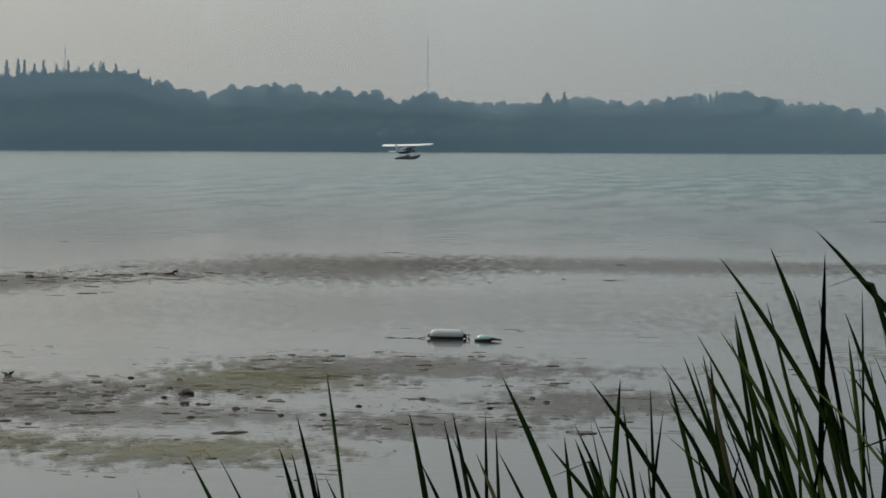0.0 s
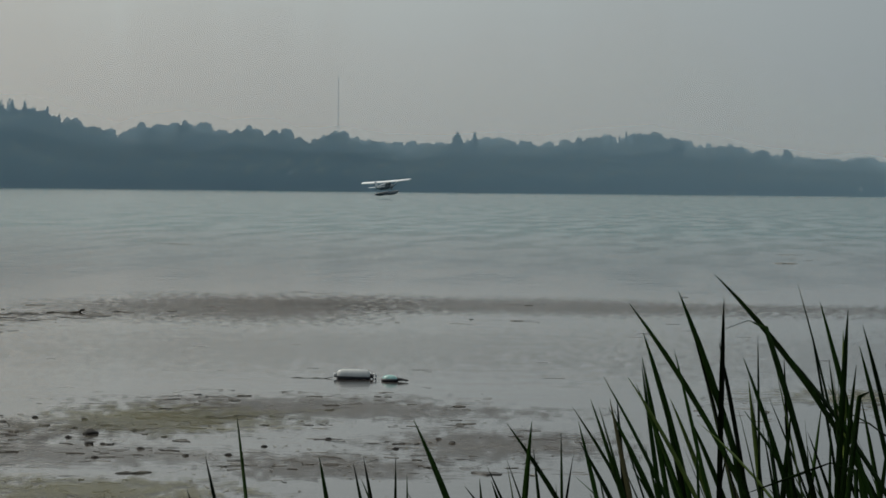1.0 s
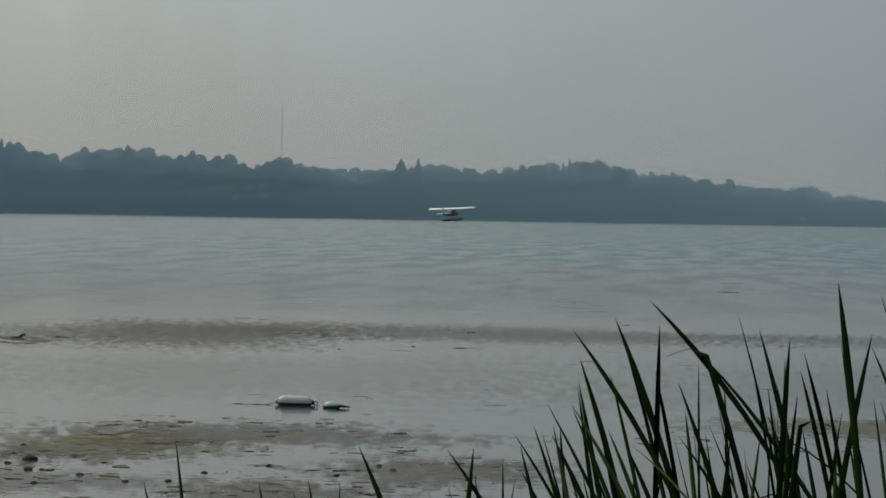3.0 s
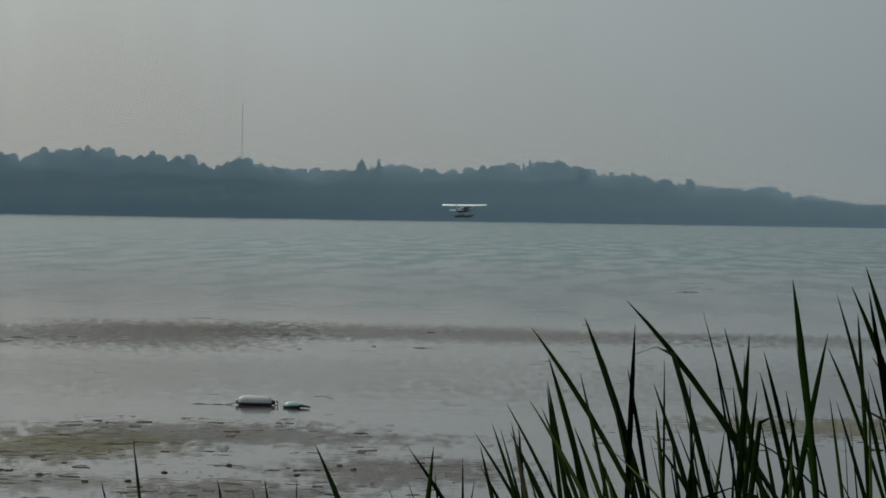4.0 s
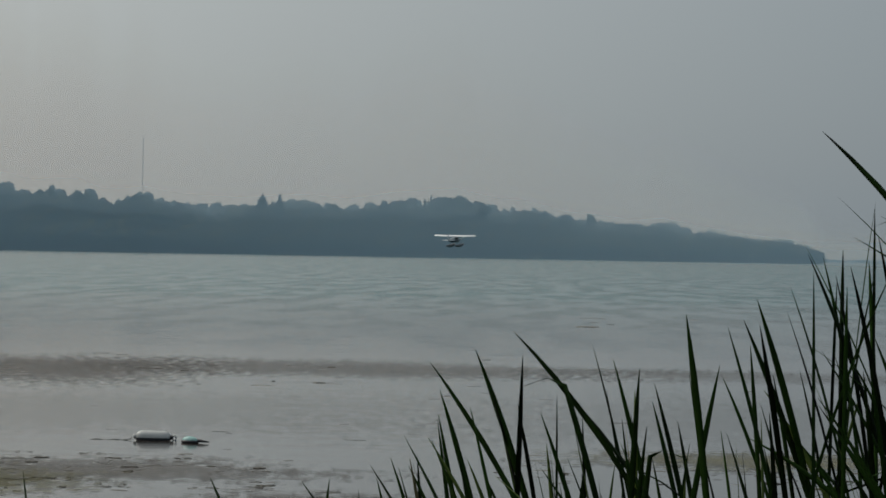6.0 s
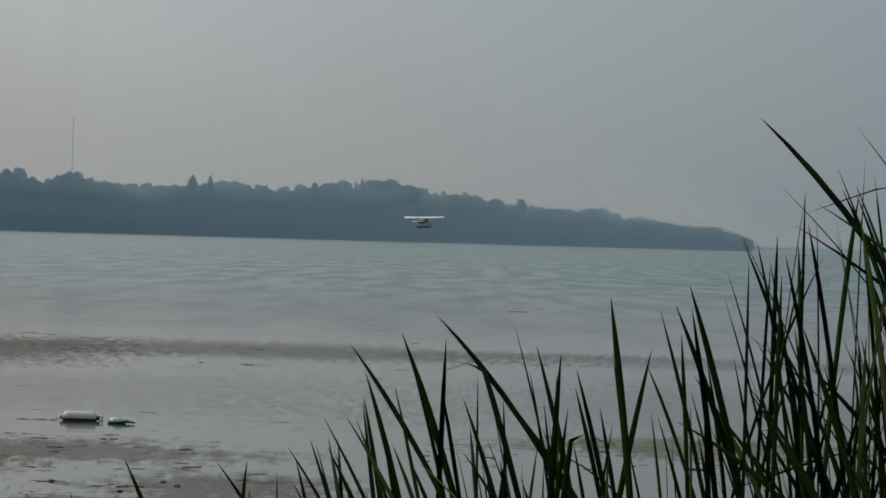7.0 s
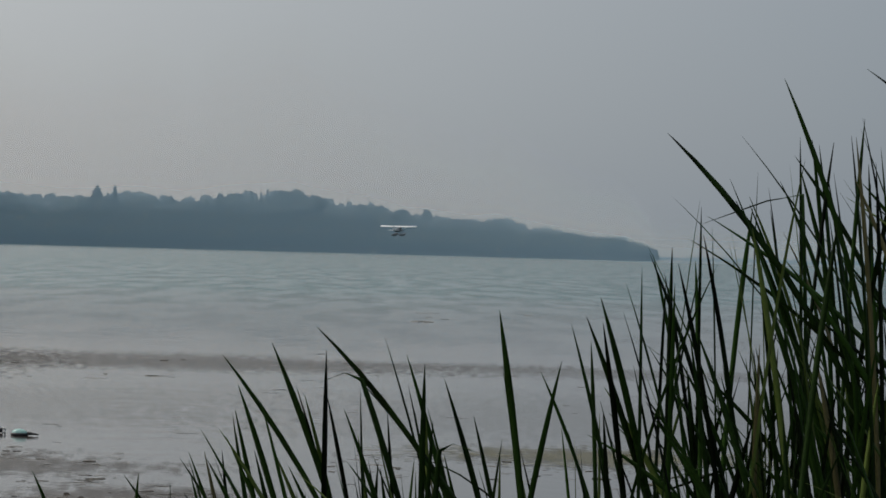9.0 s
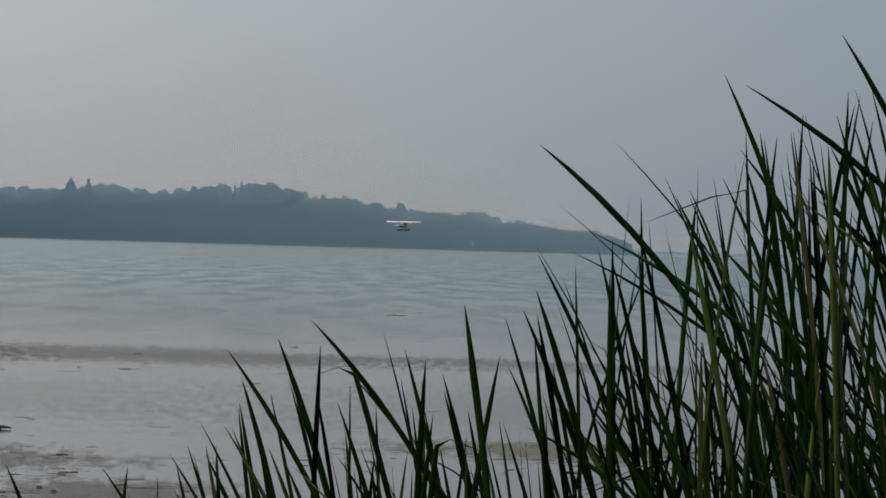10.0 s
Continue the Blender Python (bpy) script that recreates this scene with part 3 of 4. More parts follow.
def cottage(az, off, z, w, label):
    d = shore_distance(az) + off
    root = tagged(new("cottage"), label, "house", "houses on the far shore")
    root.matrix_basis = Matrix.Translation(polar(az, d, z)) @ Matrix.Rotation(-radians(az), 4, "Z")
    h = w * 0.62
    bm = bmesh.new()
    prof = [(-w / 2, -0.6), (w / 2, -0.6), (w / 2, h), (0, h + w * 0.32), (-w / 2, h)]
    fr = [bm.verts.new((x, 0, q)) for x, q in prof]
    bk = [bm.verts.new((x, w * 1.2, q)) for x, q in prof]
    bm.faces.new(fr)
    bm.faces.new(bk[::-1])
    for i in range(5):
        bm.faces.new((fr[i], bk[i], bk[(i + 1) % 5], fr[(i + 1) % 5]))
    bmesh.ops.recalc_face_normals(bm, faces=bm.faces[:])
    part("wall", bm, SIDING, root, smooth=False)
    for s in (-1, 1):
        bm = bmesh.new()
        e = [(0, h + w * 0.34), (s * w * 0.58, h - w * 0.03)]
        vs = [bm.verts.new((x, y, q + t)) for t in (0.02, 0.2) for y in (-0.4, w * 1.2 + 0.4) for x, q in e]
        for f in ((0, 1, 3, 2), (4, 5, 7, 6), (0, 1, 5, 4), (2, 3, 7, 6), (0, 2, 6, 4), (1, 3, 7, 5)):
            bm.faces.new([vs[i] for i in f])
        bmesh.ops.recalc_face_normals(bm, faces=bm.faces[:])
        part("roof", bm, ROOFING, root, smooth=False)
    for x in (-w * 0.26, w * 0.26):
        part("window", block((w * 0.16, 0.1, h * 0.34), (x, -0.06, h * 0.45), 0.02), GLASS, root, smooth=False)
    part("door", block((w * 0.15, 0.08, h * 0.62), (0, -0.05, h * 0.31), 0.02), PLANE_DARK, root, smooth=False)
    return root


cottage(-9.67, 4, 10.2, 2.4, "small white cottage among the far trees")
cottage(3.12, -3, 4.4, 2.8, "white boathouse on the far shore")
cottage(0.31, -5, 0.7, 2.8, "low white boathouse at the far waterline")
cottage(5.09, -3, 4.5, 2.2, "small pale cottage near the cape")
cottage(-1.9, -4, 0.6, 1.8, "tiny pale shed at the far waterline")


# ---- floating weed and drift near the shore ----
def weed_mat(name, cx, cy, rx, ry, mat, label, seed):
    """A flat film with an uneven outline; "inside" falls from 1 in the middle to 0 at its rim."""
    n, m = 72, 12
    verts, faces, inside = [], [], []
    for j in range(m + 1):
        k = j / m
        for i in range(n):
            t = 2 * math.pi * i / n
            w = 1 + 0.34 * noise.noise(Vector((math.cos(t) * 1.6, math.sin(t) * 1.6, seed))) + 0.16 * noise.noise(Vector((math.cos(t) * 6, math.sin(t) * 6, seed + 9)))
            verts.append((cx + math.cos(t) * rx * k * w, cy + math.sin(t) * ry * k * w, 0.006 + 0.0004 * seed))
            inside.append(1 - k)
    for j in range(m):
        for i in range(n):
            q = (j * n + i, (j + 1) * n + i, (j + 1) * n + (i + 1) % n, j * n + (i + 1) % n)
            faces.append(q)
    ob = from_lists(name, verts, faces, mat)
    at = ob.data.attributes.new("inside", "FLOAT", "POINT")
    at.data.foreach_set("value", inside)
    return tagged(ob, label, "water weed", kind="stuff")


weed_mat("weed_film", -8.3, 44.0, 4.4, 6.6, FILM_BROWN, "brown film of floating weed on calm water", 1)
weed_mat("weed_film", -2.8, 45.8, 7.4, 4.0, FILM_THIN, "thin brown film of floating weed", 2)
weed_mat("weed_film", 5.0, 45.6, 7.0, 2.9, FILM_SOFT, "thin brown film of floating weed", 8)
weed_mat("weed_film", -12.6, 37.6, 2.3, 4.4, FILM_BROWN, "brown weed bed breaking the surface", 3)
weed_mat("weed_film", -3.9, 24.0, 2.6, 1.9, FILM_BROWN, "brown film of floating weed on calm water", 4)
weed_mat("algae_film", -5.0, 22.4, 1.7, 1.9, FILM_OLIVE, "yellow-olive algae scum on calm water", 5)
weed_mat("algae_film", -4.3, 17.1, 1.7, 1.05, FILM_OLIVE, "yellow-olive algae scum on calm water", 6)
weed_mat("algae_film", -5.9, 17.5, 0.9, 1.0, FILM_OLIVE, "yellow-olive algae scum on calm water", 7)
weed_mat("algae_film", -2.9, 18.9, 1.1, 1.2, FILM_BROWN, "dull brown algae scum on calm water", 9)
weed_mat("weed_film", -1.8, 20.9, 1.5, 1.6, FILM_BROWN, "brown film of floating weed", 10)
weed_mat("weed_film", -6.9, 20.6, 2.0, 2.8, FILM_BROWN, "brown film of floating weed", 11)
weed_mat("weed_film", -5.3, 19.4, 2.3, 1.0, FILM_THIN, "thin brown film of floating weed", 15)
weed_mat("weed_film", -5.0, 33.0, 6.5, 6.0, FILM_FAINT, "faint brown weed under the surface of calm water", 13)
weed_mat("weed_film", 3.5, 33.0, 6.5, 8.0, FILM_FAINT, "faint brown weed under the surface of calm water", 14)
weed_mat("algae_film", 2.6, 26.5, 2.6, 1.6, FILM_OLIVE, "yellow-olive algae scum behind the reeds", 12)


def drift():
    """Torn weed afloat: thin ragged mats with a raised, crumbled edge, thick in the inshore beds and sparse farther out."""
    verts, faces = [], []

    def mat_piece(x, y, w, l, h, turn):
        k, b, q = 13, len(verts), rng.uniform(0, 90)
        outline = []
        for i in range(k):
            t = 2 * math.pi * i / k
            r = 0.72 + 0.62 * noise.noise(Vector((math.cos(t) * 1.5 + q, math.sin(t) * 1.5, q))) + rng.uniform(-0.2, 0.2)
            outline.append((math.cos(t) * w * max(0.2, r), math.sin(t) * l * max(0.2, r)))
        for z, s in ((-0.003, 1.0), (h * 0.7, 0.93), (h, 0.62)):
            for px, py in outline:
                px, py = px * s, py * s
                verts.append((x + px * math.cos(turn) - py * math.sin(turn), y + px * math.sin(turn) + py * math.cos(turn), z * (1 if z < 0 else rng.uniform(0.4, 1.3))))
        verts.append((x, y, h * rng.uniform(0.3, 1.1)))
        for ring in (0, k):
            for i in range(k):
                a, c = b + ring + i, b + ring + (i + 1) % k
                faces.append((a, c, c + k, a + k))
        for i in range(k):
            faces.append((b + 2 * k + i, b + 2 * k + (i + 1) % k, b + 3 * k))

    # beds: x from, to; y from, to; how many; how large
    for x0, x1, y0, y1, count, size in ((-8.2, -3.6, 18.4, 23.0, 2100, 1.0), (-5.6, -2.2, 22.2, 26.0, 800, 1.0), (-3.6, -0.9, 18.6, 22.4, 800, 1.0), (-6.6, -3.0, 15.6, 18.4, 700, 0.8),
                                        (-8.6, -5.4, 22.6, 26.0, 300, 1.0), (-0.9, 3.4, 22.5, 27.0, 420, 1.1), (3.0, 6.5, 24.0, 30.0, 260, 1.2), (-14.6, -9.6, 34.5, 41.5, 420, 1.7), (-11.0, -3.0, 39.5, 47.0, 300, 1.5)):
        for _ in range(count):
            x, y = rng.uniform(x0, x1), rng.uniform(y0, y1)
            if noise.noise(Vector((x * 0.9, y * 0.5, 4))) + 0.5 * noise.noise(Vector((x * 2.6, y * 1.6, 8))) < rng.uniform(-0.15, 0.35):
                continue
            s = size * rng.choice([0.012, 0.022, 0.036, 0.062], p=[0.40, 0.34, 0.20, 0.06])
            mat_piece(x, y, s * rng.uniform(0.9, 3.4), s * rng.uniform(0.5, 1.5), min(0.012, s * rng.choice([0.02, 0.07, 0.24], p=[0.5, 0.35, 0.15])), rng.uniform(-0.5, 0.5))
    for _ in range(34):
        mat_piece(rng.normal(-11.3, 0.8), rng.normal(39.6, 1.2), rng.uniform(0.05, 0.35), rng.uniform(0.03, 0.1), rng.uniform(0.004, 0.012), rng.uniform(-0.2, 0.2))
    for _ in range(70):
        d = rng.uniform(24, 46)
        p = polar(rng.uniform(-19, 13), d)
        s = rng.uniform(0.02, 0.07) * d / 30
        mat_piece(p.x, p.y, s * rng.uniform(0.8, 3.4), s * rng.uniform(0.6, 1.4), rng.uniform(0.0005, 0.003), rng.uniform(-0.15, 0.15))
    for _ in range(40):
        d = rng.uniform(50, 220)
        p = polar(rng.uniform(-19, 13), d)
        s = rng.uniform(0.04, 0.16) * d / 80
        mat_piece(p.x, p.y, s * rng.uniform(1.5, 3.0), s * 1.0, 0.003 + 0.00007 * d, rng.uniform(-0.1, 0.1))
    mat_piece(2.0, 76.1, 0.46, 0.5, 0.02, 0.0)
    return tagged(from_lists("drifting_weed", verts, faces, WEED, smooth=False), "torn dark weed and leaves adrift", "water weed", kind="stuff")


drift()


def scum():
    """Crumbs of algae and weed that make up the mats inshore."""
    verts, faces = [], []
    for cx, cy, rx, ry, count in ((-5.0, 22.4, 1.1, 1.1, 480), (-4.3, 17.1, 1.2, 0.7, 360), (-5.9, 17.5, 0.6, 0.6, 120), (-2.9, 18.9, 0.7, 0.8, 150), (-1.8, 20.9, 1.0, 1.0, 160),
                                  (-3.9, 24.0, 2.3, 1.6, 330), (-6.9, 20.6, 1.3, 1.9, 220), (2.6, 26.5, 2.2, 1.3, 240), (-4.2, 20.3, 2.2, 1.6, 220)):
        for _ in range(count):
            x, y = rng.normal(cx, rx * 0.55), rng.normal(cy, ry * 0.55)
            if noise.noise(Vector((x * 2.1, y * 1.4, 11))) < rng.uniform(-0.3, 0.25):
                continue
            r, k, b = rng.uniform(0.004, 0.012), 6, len(verts)
            for i in range(k):
                t = 2 * math.pi * i / k
                q = rng.uniform(0.5, 1.2) * r
                verts.append((x + math.cos(t) * q * 1.3, y + math.sin(t) * q * 2.4, 0.004))
            verts.append((x + rng.uniform(-0.4, 0.4) * r, y, 0.0045 + r * rng.uniform(0.02, 0.25)))
            faces.extend((b + i, b + (i + 1) % k, b + k) for i in range(k))
    return tagged(from_lists("algae_crumbs", verts, faces, SCUM, smooth=False), "olive-brown crumbs of algae matted on the water", "water weed", kind="stuff")


scum()


def stone(x, y, r, label):
    bm = bmesh.new()
    bmesh.ops.create_icosphere(bm, subdivisions=3, radius=1)
    for v in bm.verts:
        k = 1 + 0.25 * noise.noise(v.co * 1.3 + Vector((x, y, 0))) + 0.1 * noise.noise(v.co * 4 + Vector((y, x, 0)))
        v.co = Vector((v.co.x * r * 1.25, v.co.y * r, v.co.z * r * 0.62)) * k
    ob = part("stone", bm, STONE)
    ob.location = (x, y, r * 0.06)
    return tagged(ob, label, "stone", "stones in the shallows")


stone(-5.24, 21.03, 0.055, "dark wet stone just breaking the surface")
for x, y, r in ((-5.05, 20.2, 0.04), (-4.55, 19.9, 0.035), (-5.5, 21.5, 0.026), (-4.75, 19.2, 0.03), (-3.62, 20.3, 0.028), (-3.78, 19.6, 0.03), (-5.62, 22.3, 0.03), (-2.55, 20.35, 0.026), (-6.4, 20.8, 0.03), (-6.1, 22.4, 0.03), (-12.43, 39.5, 0.07), (-11.75, 39.2, 0.045), (-5.35, 20.7, 0.03), (-4.95, 21.4, 0.026), (-3.2, 21.0, 0.03), (-2.3, 21.2, 0.028), (-2.15, 20.9, 0.03), (-4.1, 19.5, 0.028)):
    stone(x, y, r * 0.8, "small dark wet stone in the shallows")


def log():
    root = tagged(new("driftwood"), "dark waterlogged branch in the weed bed", "branch")
    root.location = (-10.9, 40.0, 0)
    part("stem", tube([(-0.1, 0.6, -0.012), (0.0, 0.75, 0.002), (0.2, 0.85, -0.004), (0.45, 1.1, 0.01)], 0.014, 8, 0.016), BARK, root)
    part("snag", tube([(0.40, 1.05, 0.0), (0.45, 1.1, 0.035), (0.51, 1.12, 0.045)], 0.03, 8, 0.018), BARK, root)
    part("twig", tube([(0.1, 0.75, 0.0), (0.08, 0.72, 0.02), (0.05, 0.7, 0.035)], 0.01, 6, 0.006), BARK, root)
    return root


log()


def fender():
    """A cylindrical boat fender afloat on its side: body, rope eyes, dark band for the belly's shade."""
    root = tagged(new("mooring_float"), "white cylindrical fender float lying on the water", "buoy")
    root.matrix_basis = pose(-3.965, 27.75, 0.036, 0, 1.0, 6) @ Matrix.Diagonal((0.9, 0.98, 0.98, 1))
    prof = [(-0.207, 0.018), (-0.2, 0.04), (-0.184, 0.056), (-0.16, 0.066), (-0.125, 0.072), (0.125, 0.072), (0.16, 0.066), (0.184, 0.056), (0.2, 0.04), (0.207, 0.018)]
    part("body", rings(bmesh.new(), [((x, 0, 0), (0, r, 0), (0, 0, r), 2) for x, r in prof], 28), WHITE_VINYL, root, "chalky white vinyl body")
    # the underside's own shade, put in as a dark skin over the lower half
    part("belly_shade", rings(bmesh.new(), [((x, 0, -0.017), (0, r * 1.01, 0), (0, 0, r * 0.9), 2) for x, r in prof], 28), DARK_VINYL, root, "dark band painting the shade on the belly")
    for s in (1, -1):
        neck = part("neck", rings(bmesh.new(), [((s * x, 0, 0.0), (0, r, 0), (0, 0, r), 2) for x, r in ((0.205, 0.03), (0.222, 0.022), (0.23, 0.026), (0.242, 0.02))], 16), WHITE_VINYL if s < 0 else DARK_VINYL, root, "moulded rope end")
        if s < 0:
            continue
        pts = [(s * (0.255 + 0.022 * math.cos(t)), 0.0, -0.008 + 0.03 * math.sin(t)) for t in np.linspace(0, 6.0, 14)]
        part("eye", tube(pts, 0.011, 8), WHITE_VINYL, neck)
    return root


fender()


def bottle():
    root = tagged(new("plastic_float"), "small aqua plastic float with a dark tail", "float")
    root.matrix_basis = pose(-3.515, 27.5, 0.018, 0, 0, -14) @ Matrix.Diagonal((1.15, 1.15, 1.05, 1))
    part("body", rings(bmesh.new(), [((x, 0, 0), (0, r, 0), (0, 0, r * 0.95), 2) for x, r in ((-0.085, 0.012), (-0.078, 0.032), (-0.055, 0.048), (-0.02, 0.054), (0.02, 0.05), (0.05, 0.034), (0.065, 0.02))], 20), AQUA, root, "aqua plastic shell")
    part("rim", rings(bmesh.new(), [((x, 0, -0.004), (0, r, 0), (0, 0, r * 0.5), 2) for x, r in ((-0.098, 0.01), (-0.085, 0.038), (-0.055, 0.056), (-0.02, 0.061), (0.02, 0.057), (0.055, 0.04), (0.07, 0.024))], 20), DARK_VINYL, root, "dark wet rim")
    part("tail", tube([(0.03, 0, 0.004), (0.09, 0.01, 0.007), (0.13, 0.0, 0.004), (0.18, -0.01, -0.001)], 0.022, 10, 0.006), DARK_VINYL, root, "dark tail")
    return root


bottle()
line = part("mooring_line", tube([(-4.66, 27.72, -0.002), (-4.58, 27.76, 0.004), (-4.48, 27.68, -0.003), (-4.38, 27.76, 0.004), (-4.3, 27.7, -0.002), (-4.2, 27.73, 0.015)], 0.0045, 6), ROPE)
tagged(line, "dark wet rope trailing from the float", "rope")


# ---- the floatplane; nose along +x, z from the keels of its floats ----
def floatplane():
    root = tagged(new("floatplane"), "blue-grey floatplane with white high wings taking off from the lake", "floatplane")
    body = [(-4.75, 0.07, 0.16, 2.05), (-3.4, 0.24, 0.36, 1.98), (-1.6, 0.48, 0.6, 1.92), (0.0, 0.56, 0.7, 1.92), (1.0, 0.55, 0.66, 1.88), (1.6, 0.5, 0.5, 1.74), (2.5, 0.42, 0.42, 1.7), (2.75, 0.26, 0.28, 1.7)]
    fus = part("fuselage", rings(bmesh.new(), [((x, 0, z), (0, w, 0), (0, 0, h), 3) for x, w, h, z in body], 24), FUSELAGE, root, "blue-grey fuselage")
    part("stripe", rings(bmesh.new(), [((x, 0, z - 0.16), (0, w * 1.03, 0), (0, 0, h * 0.72), 3) for x, w, h, z in body[1:7]], 24), PLANE_DARK, fus, "darker lower fuselage")
    part("windscreen", rings(bmesh.new(), [((1.05, 0, 2.32), (0, 0.5, 0), (0, 0, 0.24), 3), ((1.5, 0, 2.16), (0, 0.47, 0), (0, 0, 0.12), 3)], 16), GLASS, fus)
    for s in (-1, 1):
        for x in (-0.95, 0.0, 0.75):
            part("window", block((0.62, 0.04, 0.34), (x, s * (0.555 if x > -0.5 else 0.535), 2.2), 0.015), GLASS, fus)
    wing = [(-5.5, 1.05), (-5.35, 1.3), (-2.6, 1.6), (2.6, 1.6), (5.35, 1.3), (5.5, 1.05)]
    part("wing", rings(bmesh.new(), [((0.35, y, 2.72 + abs(y) * 0.028), (c / 2 * 0.995, 0, c / 2 * 0.10), (0, 0, 0.19 if abs(y) < 5.4 else 0.11), 2) for y, c in wing], 20), PLANE_WHITE, root)
    part("tailplane", rings(bmesh.new(), [((-4.35, y, 2.12), (c / 2, 0, 0), (0, 0, 0.05), 2) for y, c in ((-1.7, 0.6), (-0.3, 1.0), (0.3, 1.0), (1.7, 0.6))], 16), PLANE_WHITE, root)
    part("fin", rings(bmesh.new(), [((-4.2 - 0.42 * k, 0, 2.1 + 1.35 * k), (0.75 - 0.38 * k, 0, 0), (0, 0.05, 0), 2) for k in (0, 0.5, 1)], 16), PLANE_WHITE, root)
    for s in (-1, 1):
        part("wing_strut", tube([(0.45, s * 0.52, 1.5), (0.4, s * 2.6, 2.7)], 0.06, 8), PLANE_WHITE, root)
        fl = [(-3.0, 0.10, 0.10, 0.62), (-1.9, 0.30, 0.24, 0.46), (-0.3, 0.38, 0.34, 0.36), (1.2, 0.38, 0.36, 0.38), (2.5, 0.30, 0.28, 0.5), (3.1, 0.10, 0.12, 0.62)]
        f = part("float", rings(bmesh.new(), [((x, s * 1.15, z), (0, w, 0), (0, 0, h), 2.6) for x, w, h, z in fl], 20), FLOAT_GREY, root, "grey wet float")
        part("float_deck", rings(bmesh.new(), [((x, s * 1.15, z + h * 0.55), (0, w * 0.85, 0), (0, 0, h * 0.5), 2.6) for x, w, h, z in fl], 16), ALU, f)
        part("water_rudder", block((0.3, 0.03, 0.42), (-3.12, s * 1.15, 0.5), 0.008), ALU, f)
        for x0, x1 in ((1.3, 1.2), (-1.1, -0.9)):
            part("float_strut", tube([(x0, s * 1.15, 0.66), (x1, s * 0.45, 1.38)], 0.05, 8), ALU, root)
    for x in (1.3, -1.1):
        part("spreader_bar", tube([(x, -1.15, 0.6), (x, 1.15, 0.6)], 0.045, 8), ALU, root)
    prop = part("propeller", rings(bmesh.new(), [((x, 0, 0), (0, r, 0), (0, 0, r), 2) for x, r in ((0, 0.14), (0.16, 0.12), (0.3, 0.02))], 12), PLANE_DARK, root, "dark spinner and blades")
    prop.location = (2.76, 0, 1.7)
    for t in (0, 2.094, 4.189):
        d = Vector((0, math.cos(t), math.sin(t)))
        part("blade", rings(bmesh.new(), [(d * r + Vector((0.06, 0, 0)), d.cross(Vector((1, 0, 0))) * w, Vector((0.02, 0, 0)), 2) for r, w in ((0.1, 0.05), (0.5, 0.09), (1.0, 0.05))], 10), PLANE_DARK, prop)
    return root, prop


plane, propeller = floatplane()


# ---- cattail reeds at the water's edge ----
def blade_mesh(dx, dy, height, droop, width, twist, curve, fold=None, bend=2.6):
    """A cattail leaf from its foot up: lens-shaped in section, tapering, arching over by dx, dy; fold: where it is snapped over."""
    n = 15
    pts = []
    for i in range(n + 1):
        s = 1 - (1 - i / n) ** 1.7
        k = (1 - curve) * s + curve * s ** bend
        z = height * s - droop * s ** 5
        x, y = dx * k, dy * k
        if fold and s > fold:
            q = s - fold
            kf = (1 - curve) * fold + curve * fold ** bend
            x, y, z = dx * kf + math.copysign(q * height * 0.9, dx), dy * kf, height * fold - q * height * 0.35
        pts.append(Vector((x, y, z)))
    bm = bmesh.new()
    rows = []
    for i, p in enumerate(pts):
        s = 1 - (1 - i / n) ** 1.7
        d = (pts[min(i + 1, n)] - pts[max(i - 1, 0)]).normalized()
        t = twist + 0.9 * s
        side = Vector((math.cos(t), math.sin(t), 0))
        side = (side - d * side.dot(d)).normalized()
        up = d.cross(side)
        tip = min(0.5, 0.22 / height)
        w = width * (0.70 + 0.30 * s) * (1 if s < 1 - tip else 1 - ((s - 1 + tip) / tip) ** 2.1) + 0.0005
        rows.append([bm.verts.new(p + side * w), bm.verts.new(p + up * w * 0.30), bm.verts.new(p - side * w), bm.verts.new(p - up * w * 0.12)])
    for r0, r1 in zip(rows, rows[1:]):
        for i in range(4):
            bm.faces.new((r0[i], r0[(i + 1) % 4], r1[(i + 1) % 4], r1[i]))
    return bm


# top of the reeds, in thousandths over the eye, by bearing
REED_TOP = [(-15, -122), (-12, -112), (-9, -104), (-6.5, -97), (-5, -90), (-3, -70), (-1.5, -52), (0.4, -40), (2.8, -37), (4.2, -32), (5.1, -24), (5.9, -10), (7.1, 18), (8.7, 42), (9.8, 56), (11.8, 72), (14.5, 88)]
# single leaves that stand out of the bed: bearing, top, arch
SPARSE_TALL = [(-13.8, -122, -0.41), (-13.1, -123, -0.34), (-11.7, -118, -0.18), (-11.4, -120, -0.15), (-11.3, -105, -0.21), (-10.9, -127, -0.11), (-10.6, -88, -0.13), (-8.7, -104, -0.17), (-7.9, -108, -0.13), (-7.6, -104, -0.15), (-6.9, -104, 0.01), (-6.5, -90, -0.37), (-5.3, -116, -0.55), (-5, -113, -0.07), (-4.7, -114, -0.26), (-4.4, -91, -0.55), (-3.8, -90, 0.08), (-2.9, -84, -0.52), (-2.8, -112, -0.68), (-2.7, -98, -0.46), (-2.4, -81, -0.29), (-2.1, -104, -0.38)]
